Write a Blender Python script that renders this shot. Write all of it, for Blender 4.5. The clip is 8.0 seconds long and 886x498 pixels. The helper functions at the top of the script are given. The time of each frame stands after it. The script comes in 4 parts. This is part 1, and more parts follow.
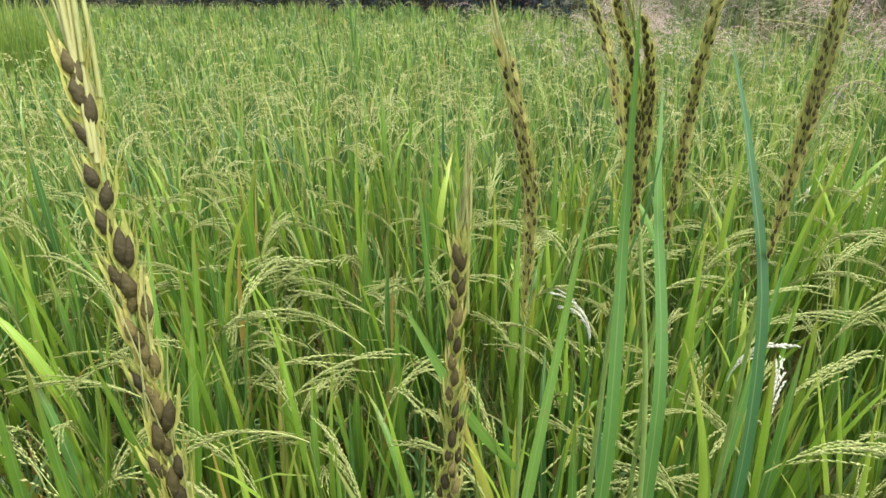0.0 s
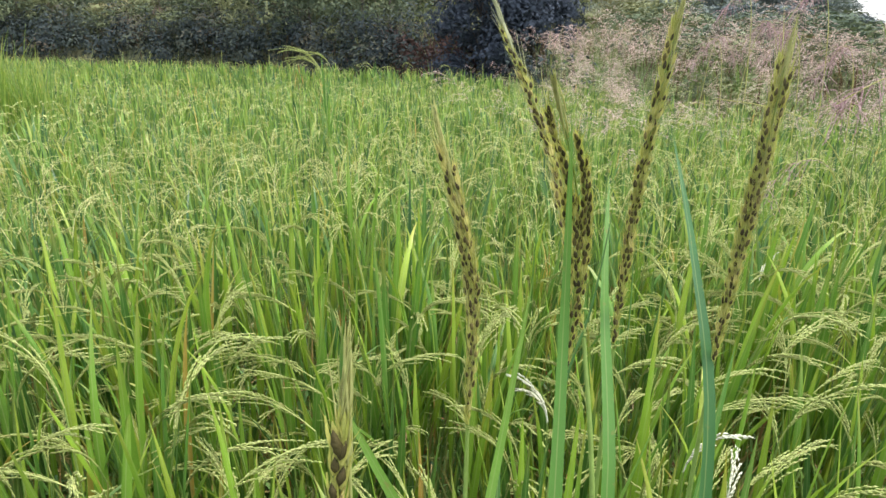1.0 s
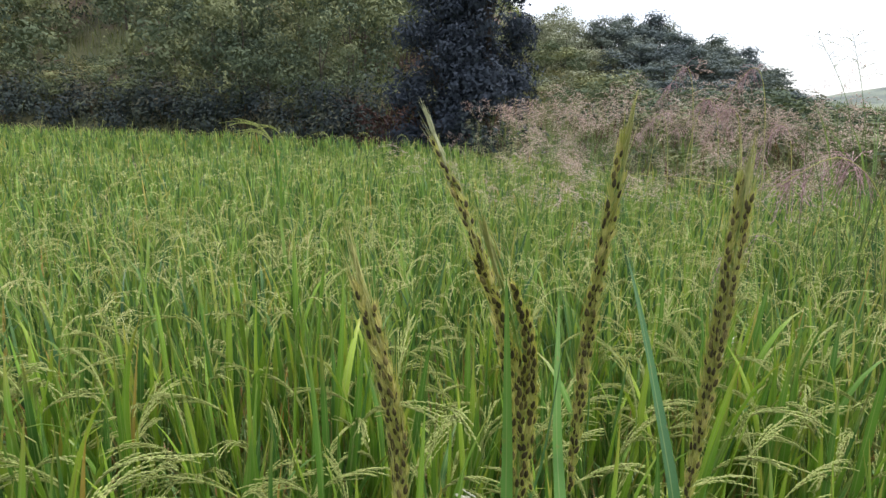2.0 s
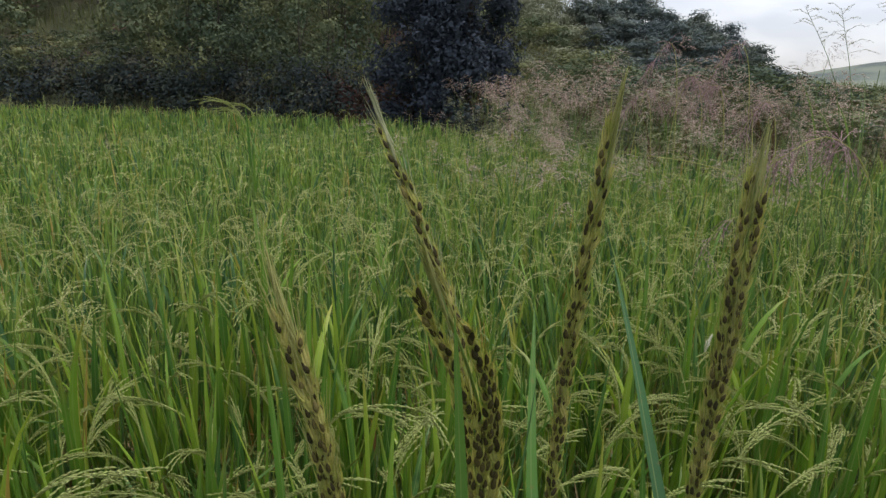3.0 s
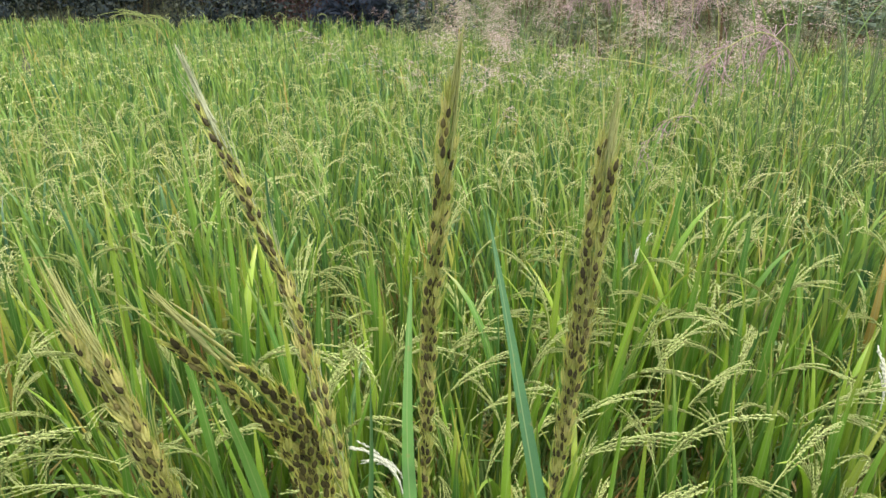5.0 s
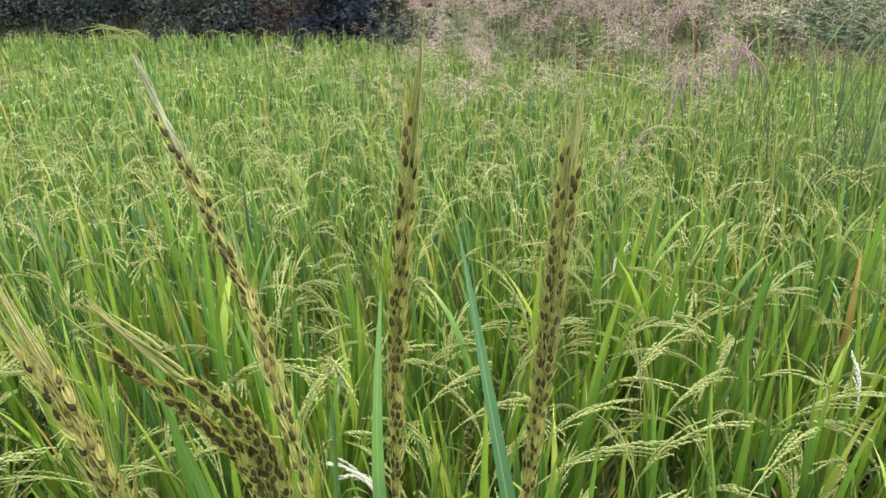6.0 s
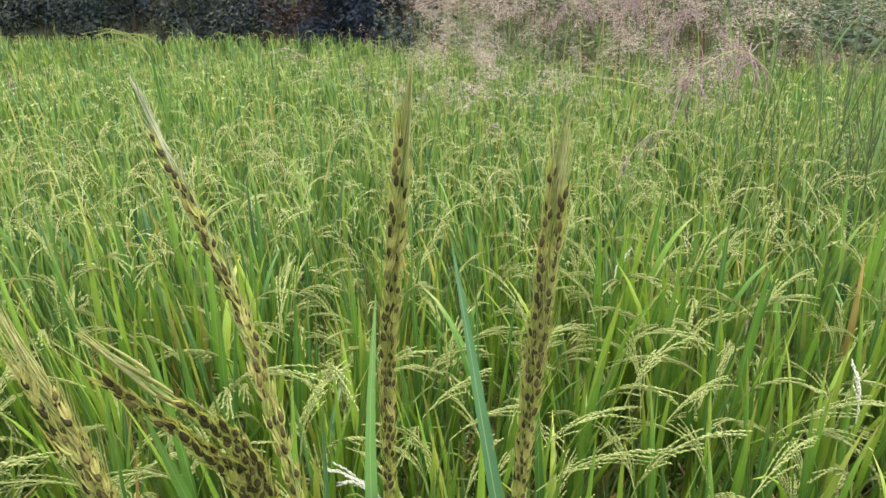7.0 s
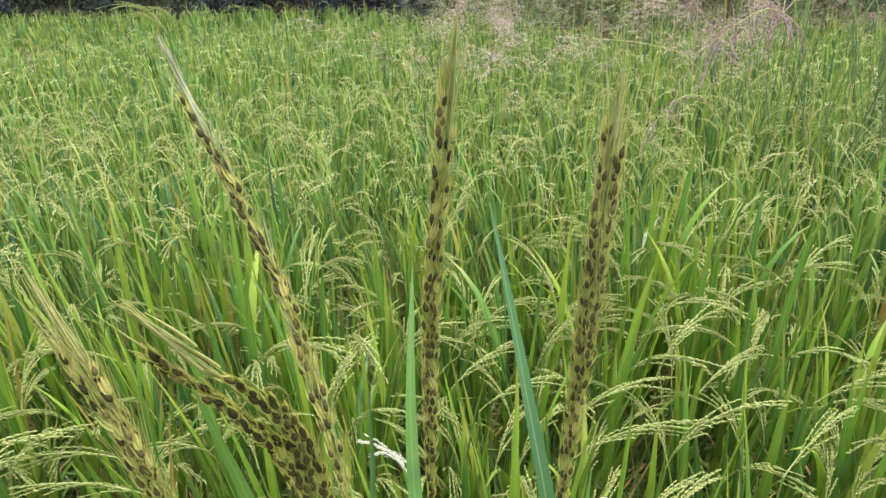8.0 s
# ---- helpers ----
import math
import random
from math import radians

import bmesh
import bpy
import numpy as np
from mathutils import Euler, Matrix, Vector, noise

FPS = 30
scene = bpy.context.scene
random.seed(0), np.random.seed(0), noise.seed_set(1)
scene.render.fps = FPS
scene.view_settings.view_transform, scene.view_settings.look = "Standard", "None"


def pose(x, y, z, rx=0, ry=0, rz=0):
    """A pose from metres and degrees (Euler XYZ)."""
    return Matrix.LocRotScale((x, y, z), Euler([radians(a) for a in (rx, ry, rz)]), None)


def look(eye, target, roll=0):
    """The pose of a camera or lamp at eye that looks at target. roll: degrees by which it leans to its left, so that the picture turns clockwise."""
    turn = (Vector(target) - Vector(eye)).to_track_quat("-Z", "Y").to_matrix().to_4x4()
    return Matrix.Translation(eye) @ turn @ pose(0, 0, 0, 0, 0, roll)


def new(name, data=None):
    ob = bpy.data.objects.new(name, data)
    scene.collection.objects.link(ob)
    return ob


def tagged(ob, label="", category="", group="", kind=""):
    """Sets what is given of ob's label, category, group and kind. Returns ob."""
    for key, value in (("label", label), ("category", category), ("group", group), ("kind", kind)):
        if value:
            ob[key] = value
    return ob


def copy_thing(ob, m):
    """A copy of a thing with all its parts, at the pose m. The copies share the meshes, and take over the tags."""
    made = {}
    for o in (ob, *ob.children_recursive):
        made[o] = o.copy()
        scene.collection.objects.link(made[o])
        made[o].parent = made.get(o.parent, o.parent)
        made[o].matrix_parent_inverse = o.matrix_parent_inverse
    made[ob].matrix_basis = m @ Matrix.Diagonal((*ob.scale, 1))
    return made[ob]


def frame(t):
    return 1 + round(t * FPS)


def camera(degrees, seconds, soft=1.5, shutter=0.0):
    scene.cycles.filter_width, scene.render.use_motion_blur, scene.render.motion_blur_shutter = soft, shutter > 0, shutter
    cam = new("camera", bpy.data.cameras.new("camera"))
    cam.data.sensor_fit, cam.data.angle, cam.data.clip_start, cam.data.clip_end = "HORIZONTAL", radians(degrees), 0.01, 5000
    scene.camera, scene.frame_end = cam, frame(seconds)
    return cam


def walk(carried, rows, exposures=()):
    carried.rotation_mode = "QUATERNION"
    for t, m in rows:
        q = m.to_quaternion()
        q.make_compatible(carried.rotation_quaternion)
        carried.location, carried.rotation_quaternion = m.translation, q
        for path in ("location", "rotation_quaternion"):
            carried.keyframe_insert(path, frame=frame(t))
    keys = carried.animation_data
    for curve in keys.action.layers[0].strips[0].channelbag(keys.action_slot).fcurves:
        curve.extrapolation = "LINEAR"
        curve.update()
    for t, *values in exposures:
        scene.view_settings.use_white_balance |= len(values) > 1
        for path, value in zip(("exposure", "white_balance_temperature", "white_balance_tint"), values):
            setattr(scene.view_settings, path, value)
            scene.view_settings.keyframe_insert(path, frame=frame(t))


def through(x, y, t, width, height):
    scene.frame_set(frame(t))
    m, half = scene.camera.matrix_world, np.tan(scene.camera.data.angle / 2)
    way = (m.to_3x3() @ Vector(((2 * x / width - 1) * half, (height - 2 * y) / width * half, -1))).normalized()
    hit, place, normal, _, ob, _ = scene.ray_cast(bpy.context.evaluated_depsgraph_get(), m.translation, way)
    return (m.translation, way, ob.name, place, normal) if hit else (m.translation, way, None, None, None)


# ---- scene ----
cam = camera(71.7, 8.0)
PATH = [
    (0, (0.102, 0.057, 1.387), (0.015, 1.885, 0.580), -1.1),
    (0.2, (0.109, 0.063, 1.393), (0.039, 1.914, 0.638), -0.6),
    (0.4, (0.111, 0.063, 1.399), (0.067, 1.924, 0.670), 0.5),
    (0.5, (0.110, 0.067, 1.403), (0.062, 1.927, 0.672), 0.7),
    (0.8, (0.115, 0.070, 1.422), (0.042, 1.944, 0.726), 0.2),
    (1, (0.131, 0.084, 1.421), (0.133, 1.981, 0.788), 0.8),
    (1.2, (0.135, 0.103, 1.427), (0.183, 2.012, 0.833), 1.1),
    (1.5, (0.154, 0.136, 1.436), (0.226, 2.059, 0.891), 1.4),
    (1.7, (0.157, 0.158, 1.459), (0.253, 2.100, 0.988), 1.2),
    (2.8, (0.187, 0.255, 1.461), (0.382, 2.204, 1.058), 2.0),
    (3, (0.192, 0.279, 1.464), (0.378, 2.207, 0.966), 1.3),
    (3.5, (0.197, 0.293, 1.480), (0.363, 2.178, 0.833), -0.0),
    (3.7, (0.209, 0.297, 1.474), (0.395, 2.155, 0.757), -0.6),
    (4, (0.225, 0.306, 1.486), (0.440, 2.146, 0.733), -0.2),
    (4.5, (0.255, 0.312, 1.508), (0.507, 2.135, 0.725), -1.3),
    (5, (0.277, 0.315, 1.505), (0.579, 2.127, 0.712), -0.9),
    (5.2, (0.285, 0.321, 1.507), (0.591, 2.137, 0.728), -1.3),
    (6.3, (0.294, 0.308, 1.500), (0.659, 2.124, 0.746), -0.8),
    (6.5, (0.301, 0.304, 1.513), (0.640, 2.123, 0.752), -1.3),
    (7, (0.300, 0.310, 1.514), (0.639, 2.133, 0.764), -1.0),
    (7.2, (0.296, 0.313, 1.511), (0.628, 2.134, 0.755), -1.0),
    (7.5, (0.294, 0.320, 1.508), (0.606, 2.144, 0.749), -1.3),
    (8, (0.285, 0.331, 1.503), (0.559, 2.129, 0.671), -2.4),
]
EXPOSURES = [(t, stops, 6450, 15) for t, stops in ((0.0, 0.68), (1.5, 0.74), (1.7, 0.56), (2.8, -0.60), (3.5, -0.49), (3.65, 0.45), (3.8, 0.69), (8.0, 0.68))]
walk(cam, [(t, look(eye, target, roll)) for t, eye, target, roll in PATH], EXPOSURES)

# ---- world, sun ----
world = bpy.data.worlds.new("sky")
scene.world = world
world.use_nodes = True
wt = world.node_tree
wt.nodes.clear()
w_out = wt.nodes.new("ShaderNodeOutputWorld")
w_bg = wt.nodes.new("ShaderNodeBackground")
w_sky = wt.nodes.new("ShaderNodeTexSky")
w_sky.sky_type = "NISHITA"
w_sky.sun_disc = False
w_sky.sun_elevation = radians(75)
w_sky.sun_rotation = radians(80)
w_sky.dust_density = 1.6
w_sky.air_density = 1.2
w_hsv = wt.nodes.new("ShaderNodeHueSaturation")
w_hsv.inputs["Saturation"].default_value = 0.28
w_bg.inputs["Strength"].default_value = 0.268
wt.links.new(w_sky.outputs[0], w_hsv.inputs["Color"])
w_co = wt.nodes.new("ShaderNodeTexCoord")
w_cl = wt.nodes.new("ShaderNodeTexNoise")
w_cl.inputs["Scale"].default_value = 3.0
w_cl.inputs["Detail"].default_value = 6.0
w_map = wt.nodes.new("ShaderNodeMapping")
w_map.inputs["Scale"].default_value = (1.0, 1.0, 3.0)
w_ra = wt.nodes.new("ShaderNodeValToRGB")
w_ra.color_ramp.elements[0].position = 0.42
w_ra.color_ramp.elements[0].color = (0.87, 0.905, 0.96, 1)
w_ra.color_ramp.elements[1].position = 0.58
w_ra.color_ramp.elements[1].color = (1.25, 1.25, 1.25, 1)
w_mu = wt.nodes.new("ShaderNodeMix")
w_mu.data_type = "RGBA"
w_mu.blend_type = "MULTIPLY"
w_mu.inputs["Factor"].default_value = 1.0
wt.links.new(w_co.outputs["Generated"], w_map.inputs[0])
wt.links.new(w_map.outputs[0], w_cl.inputs["Vector"])
wt.links.new(w_cl.outputs[0], w_ra.inputs[0])
wt.links.new(w_hsv.outputs[0], w_mu.inputs[6])
wt.links.new(w_ra.outputs[0], w_mu.inputs[7])
wt.links.new(w_mu.outputs[2], w_bg.inputs[0])
wt.links.new(w_bg.outputs[0], w_out.inputs[0])

sun = new("sun", bpy.data.lights.new("sun", "SUN"))
sun.data.energy = 2.7
sun.data.angle = radians(11)
sun.data.color = (1.0, 0.94, 0.84)
sun.matrix_world = look((2.4, 0.4, 9.0), (0, 0, 0))


# ---- materials ----
def material(name):
    m = bpy.data.materials.new(name)
    m.use_nodes = True
    m.node_tree.nodes.clear()
    return m, m.node_tree.nodes, m.node_tree.links


def ramp(nodes, stops):
    r = nodes.new("ShaderNodeValToRGB")
    e = r.color_ramp.elements
    while len(e) < len(stops):
        e.new(0.5)
    for el, (pos, col) in zip(e, stops):
        el.position = pos
        el.color = (*col, 1)
    return r


def random_source(nodes, source):
    if source == "object":
        return nodes.new("ShaderNodeObjectInfo").outputs["Random"]
    return nodes.new("ShaderNodeNewGeometry").outputs["Random Per Island"]


def mixed(nodes, links, fac, a, b, blend="MIX"):
    m = nodes.new("ShaderNodeMix")
    m.data_type = "RGBA"
    m.blend_type = blend
    for socket, value in ((m.inputs["Factor"], fac), (m.inputs["A"], a), (m.inputs["B"], b)):
        if isinstance(value, (int, float)):
            socket.default_value = value
        elif isinstance(value, tuple):
            socket.default_value = (*value, 1)
        else:
            links.new(value, socket)
    return m.outputs["Result"]


def noise_of(nodes, links, scale, detail=4, coord="Object"):
    n = nodes.new("ShaderNodeTexNoise")
    n.inputs["Scale"].default_value = scale
    n.inputs["Detail"].default_value = detail
    links.new(nodes.new("ShaderNodeTexCoord").outputs[coord], n.inputs["Vector"])
    return n.outputs["Fac"]


def finish(nodes, links, color, rough=0.5, through=0.0, spec=0.4, bump=None, bump_size=0.001, tint=(1.0, 1.0, 1.0)):
    p = nodes.new("ShaderNodeBsdfPrincipled")
    p.inputs["Roughness"].default_value = rough
    p.inputs["Specular IOR Level"].default_value = spec
    links.new(color, p.inputs["Base Color"])
    if bump is not None:
        b = nodes.new("ShaderNodeBump")
        b.inputs["Distance"].default_value = bump_size
        links.new(bump, b.inputs["Height"])
        links.new(b.outputs[0], p.inputs["Normal"])
    shader = p.outputs[0]
    if through:
        tr = nodes.new("ShaderNodeBsdfTranslucent")
        links.new(mixed(nodes, links, 1.0, color, tint, "MULTIPLY"), tr.inputs[0])
        mx = nodes.new("ShaderNodeMixShader")
        mx.inputs[0].default_value = through
        links.new(shader, mx.inputs[1])
        links.new(tr.outputs[0], mx.inputs[2])
        shader = mx.outputs[0]
    links.new(shader, nodes.new("ShaderNodeOutputMaterial").inputs[0])


def leaf_material(name, source, stops, tip=(0.42, 0.30, 0.08), tips=0.5, through=0.4, rough=0.42, tint=(1.0, 0.98, 0.62), vein=True):
    """A blade: a colour of its own for each, a pale midrib grain, and dry tips on some."""
    m, n, l = material(name)
    rnd = random_source(n, source)
    r = ramp(n, stops)
    l.new(rnd, r.inputs[0])
    col = r.outputs[0]
    blot = noise_of(n, l, 9.0, 3)
    col = mixed(n, l, blot, col, (0.75, 0.85, 0.6), "SOFT_LIGHT")
    if vein:
        across = n.new("ShaderNodeAttribute")
        across.attribute_name = "across"
        wave = n.new("ShaderNodeMath")
        wave.operation = "MULTIPLY"
        wave.inputs[1].default_value = 44.0
        l.new(across.outputs["Fac"], wave.inputs[0])
        sine = n.new("ShaderNodeMath")
        sine.operation = "SINE"
        l.new(wave.outputs[0], sine.inputs[0])
        veins = ramp(n, [(0.0, (0.40, 0.40, 0.40)), (1.0, (0.58, 0.58, 0.58))])
        l.new(sine.outputs[0], veins.inputs[0])
        col = mixed(n, l, 0.8, col, veins.outputs[0], "OVERLAY")
        rib = ramp(n, [(0.86, (0, 0, 0)), (0.97, (0.45, 0.45, 0.45))])
        l.new(across.outputs["Fac"], rib.inputs[0])
        col = mixed(n, l, rib.outputs[0], col, (0.34, 0.42, 0.16))
        spots = noise_of(n, l, 70.0, 5)
        worn = ramp(n, [(0.66, (0, 0, 0)), (0.74, (0.6, 0.6, 0.6))])
        l.new(spots, worn.inputs[0])
        col = mixed(n, l, worn.outputs[0], col, (0.26, 0.22, 0.07))
    along = n.new("ShaderNodeAttribute")
    along.attribute_name = "along"
    tipr = ramp(n, [(0.72, (0, 0, 0)), (1.0, (1, 1, 1))])
    l.new(along.outputs["Fac"], tipr.inputs[0])
    some = n.new("ShaderNodeMath")
    some.operation = "MULTIPLY"
    wob = n.new("ShaderNodeMath")
    wob.operation = "FRACT"
    mul = n.new("ShaderNodeMath")
    mul.operation = "MULTIPLY"
    mul.inputs[1].default_value = 17.3
    l.new(rnd, mul.inputs[0])
    l.new(mul.outputs[0], wob.inputs[0])
    l.new(wob.outputs[0], some.inputs[0])
    l.new(tipr.outputs[0], some.inputs[1])
    some2 = n.new("ShaderNodeMath")
    some2.operation = "MULTIPLY"
    some2.inputs[1].default_value = tips
    l.new(some.outputs[0], some2.inputs[0])
    col = mixed(n, l, some2.outputs[0], col, tip)
    finish(n, l, col, rough, through, 0.35, noise_of(n, l, 180.0, 2), 0.0004, tint)
    return m


GREENS = [(0.0, (0.052, 0.128, 0.034)), (0.22, (0.086, 0.188, 0.035)), (0.5, (0.142, 0.262, 0.033)), (0.78, (0.216, 0.342, 0.037)),
          (0.93, (0.272, 0.370, 0.048)), (0.965, (0.300, 0.340, 0.055)), (1.0, (0.36, 0.22, 0.06))]
# greens of the massed rice, with some blue added to suggest haze
GREENS_MASS = [(0.0, (0.042, 0.100, 0.047)), (0.25, (0.089, 0.170, 0.056)), (0.5, (0.150, 0.250, 0.062)), (0.78, (0.208, 0.320, 0.068)),
               (0.94, (0.295, 0.375, 0.088)), (0.985, (0.400, 0.375, 0.115)), (1.0, (0.418, 0.260, 0.086))]
rice_leaf = leaf_material("rice_leaf", "object", GREENS, tips=0.7, through=0.26)
rice_leaf_mass = leaf_material("rice_leaf_mass", "island", GREENS_MASS, tips=0.6, through=0.29, vein=False)
tall_leaf = leaf_material("tall_leaf", "object", [(0.0, (0.085, 0.20, 0.055)), (0.5, (0.12, 0.24, 0.055)), (1.0, (0.16, 0.29, 0.06))], tips=0.15)
basal_leaf = leaf_material("basal_leaf", "island", [(0.0, (0.05, 0.11, 0.04)), (0.45, (0.09, 0.17, 0.05)), (0.7, (0.15, 0.20, 0.06)), (0.85, (0.26, 0.20, 0.08)), (1.0, (0.20, 0.09, 0.04))], vein=False, through=0.25)
blue_leaf = leaf_material("blue_leaf", "object", [(0.0, (0.058, 0.145, 0.062)), (1.0, (0.075, 0.165, 0.070))], tips=0.1)
weed_leaf = leaf_material("weed_leaf", "island", [(0.0, (0.10, 0.17, 0.07)), (0.6, (0.18, 0.27, 0.10)), (1.0, (0.33, 0.35, 0.17))])
dry_grass = leaf_material("dry_grass", "island", [(0.0, (0.095, 0.055, 0.046)), (0.42, (0.105, 0.078, 0.060)), (0.65, (0.11, 0.15, 0.07)), (1.0, (0.21, 0.21, 0.12))], vein=False)

tall_tuft = leaf_material("tall_tuft", "island", [(0.0, (0.10, 0.20, 0.05)), (0.6, (0.19, 0.29, 0.06)), (1.0, (0.30, 0.36, 0.09))])
slope_grass = leaf_material("slope_grass", "island", [(0.0, (0.075, 0.10, 0.045)), (0.5, (0.125, 0.15, 0.055)), (1.0, (0.20, 0.20, 0.085))], vein=False)


def speckled(name, source, stops, scale, rough=0.55, through=0.15, tint=(1.0, 0.95, 0.6), bump_size=0.0005, speck=0.5):
    m, n, l = material(name)
    r = ramp(n, stops)
    l.new(random_source(n, source), r.inputs[0])
    f = noise_of(n, l, scale, 4)
    col = mixed(n, l, speck, r.outputs[0], mixed(n, l, f, (0.2, 0.2, 0.2), (0.8, 0.8, 0.8)), "OVERLAY")
    finish(n, l, col, rough, through, 0.35, f, bump_size, tint)
    return m


GRAINS = [(0.0, (0.32, 0.40, 0.105)), (0.45, (0.38, 0.45, 0.135)), (0.9, (0.47, 0.515, 0.185)), (1.0, (0.42, 0.39, 0.14))]
rice_grain = speckled("rice_grain", "island", GRAINS, 500.0, through=0.25, speck=0.2)
rice_grain_mass = speckled("rice_grain_mass", "island", [(0.0, (0.30, 0.37, 0.10)), (0.4, (0.42, 0.47, 0.15)), (0.8, (0.53, 0.55, 0.23)), (1.0, (0.42, 0.35, 0.14))], 300.0)
rice_grain_near = speckled("rice_grain_near", "island", [(0.0, (0.35, 0.41, 0.12)), (0.4, (0.48, 0.53, 0.18)), (0.8, (0.62, 0.63, 0.29)), (1.0, (0.48, 0.40, 0.16))], 300.0, through=0.2)
blank_grain = speckled("blank_grain", "island", [(0.0, (0.46, 0.47, 0.22)), (1.0, (0.60, 0.59, 0.33))], 500.0)
white_grain = speckled("white_grain", "island", [(0.0, (0.52, 0.54, 0.38)), (1.0, (0.68, 0.69, 0.53))], 500.0)
culm_green = speckled("culm_green", "island", [(0.0, (0.13, 0.25, 0.05)), (0.7, (0.24, 0.34, 0.08)), (1.0, (0.36, 0.36, 0.12))], 60.0)
husk_pale = speckled("husk_pale", "object", [(0.0, (0.40, 0.43, 0.10)), (0.5, (0.50, 0.50, 0.135)), (1.0, (0.56, 0.51, 0.17))], 700.0, through=0.4)
seed_brown = speckled("seed_brown", "object", [(0.0, (0.030, 0.024, 0.005)), (0.6, (0.056, 0.045, 0.009)), (0.9, (0.10, 0.082, 0.020)), (1.0, (0.18, 0.15, 0.045))], 900.0, rough=0.75, through=0.0)
awn_pale = speckled("awn_pale", "island", [(0.0, (0.40, 0.43, 0.14)), (1.0, (0.54, 0.53, 0.21))], 200.0, through=0.35)
awn_grey = speckled("awn_grey", "island", [(0.0, (0.30, 0.34, 0.17)), (1.0, (0.46, 0.47, 0.27))], 200.0, through=0.3)
weed_head = speckled("weed_head", "island", [(0.0, (0.57, 0.42, 0.38)), (0.5, (0.72, 0.57, 0.50)), (1.0, (0.80, 0.71, 0.62))], 100.0, through=0.36, tint=(1, 0.9, 0.8))
plume_pink = speckled("plume_pink", "island", [(0.0, (0.40, 0.24, 0.26)), (0.6, (0.56, 0.38, 0.39)), (1.0, (0.68, 0.53, 0.51))], 100.0, through=0.3, tint=(1, 0.85, 0.85))
weed_head_green = speckled("weed_head_green", "island", [(0.0, (0.40, 0.42, 0.22)), (1.0, (0.58, 0.56, 0.36))], 100.0, through=0.3)
reed_green = speckled("reed_green", "object", [(0.0, (0.10, 0.15, 0.06)), (1.0, (0.19, 0.24, 0.08))], 40.0)
bark = speckled("bark", "object", [(0.0, (0.055, 0.045, 0.036)), (1.0, (0.09, 0.072, 0.058))], 14.0, 0.85, 0.0, bump_size=0.03)


def crown_material(name, stops, spread=0.35):
    """Foliage: a colour for each plant, a second for each spray of leaves, a third for each leaf."""
    m, n, l = material(name)
    info = n.new("ShaderNodeObjectInfo")
    spray = n.new("ShaderNodeAttribute")
    spray.attribute_name = "along"
    pick = n.new("ShaderNodeMath")
    pick.operation = "MULTIPLY_ADD"
    pick.inputs[1].default_value = spread
    l.new(spray.outputs["Fac"], pick.inputs[0])
    less = n.new("ShaderNodeMath")
    less.operation = "MULTIPLY"
    less.inputs[1].default_value = 1.0 - spread
    l.new(info.outputs["Random"], less.inputs[0])
    l.new(less.outputs[0], pick.inputs[2])
    r = ramp(n, stops)
    l.new(pick.outputs[0], r.inputs[0])
    isl = n.new("ShaderNodeNewGeometry").outputs["Random Per Island"]
    col = mixed(n, l, 0.14, r.outputs[0], mixed(n, l, isl, (0.15, 0.15, 0.15), (0.85, 0.85, 0.75)), "OVERLAY")
    finish(n, l, col, 0.7, 0.10, 0.07, None, 0.0, (1.0, 1.0, 0.6))
    return m


# shrub greens carry a slight bluish tint for the haze over the hill
shrub_leaf = crown_material("shrub_leaf", [(0.0, (0.045, 0.066, 0.052)), (0.35, (0.092, 0.124, 0.076)), (0.65, (0.165, 0.192, 0.100)), (0.85, (0.215, 0.230, 0.110)), (1.0, (0.17, 0.13, 0.085))], 0.6)
bank_scrub = crown_material("bank_scrub", [(0.0, (0.090, 0.058, 0.052)), (0.6, (0.130, 0.076, 0.066)), (1.0, (0.095, 0.100, 0.065))])
# the dark stops stand in for the shade under overhanging shrubs
shaded_undergrowth_leaf = crown_material("shaded_undergrowth_leaf", [(0.0, (0.034, 0.046, 0.048)), (0.5, (0.046, 0.062, 0.056)), (0.8, (0.070, 0.086, 0.060)), (1.0, (0.090, 0.078, 0.058))], 1.0)
# dark foliage with the blue of the haze mixed into its base colour
hazy_tree_leaf = crown_material("hazy_tree_leaf", [(0.0, (0.046, 0.058, 0.078)), (1.0, (0.060, 0.076, 0.096))])
# ridge leaves painted lighter and bluer, as distance haze would make them
hazy_crest_leaf = crown_material("hazy_crest_leaf", [(0.0, (0.090, 0.115, 0.130)), (0.6, (0.130, 0.165, 0.160)), (1.0, (0.20, 0.23, 0.175))])
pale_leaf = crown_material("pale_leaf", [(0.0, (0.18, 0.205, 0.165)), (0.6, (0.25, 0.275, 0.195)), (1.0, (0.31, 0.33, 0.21))])


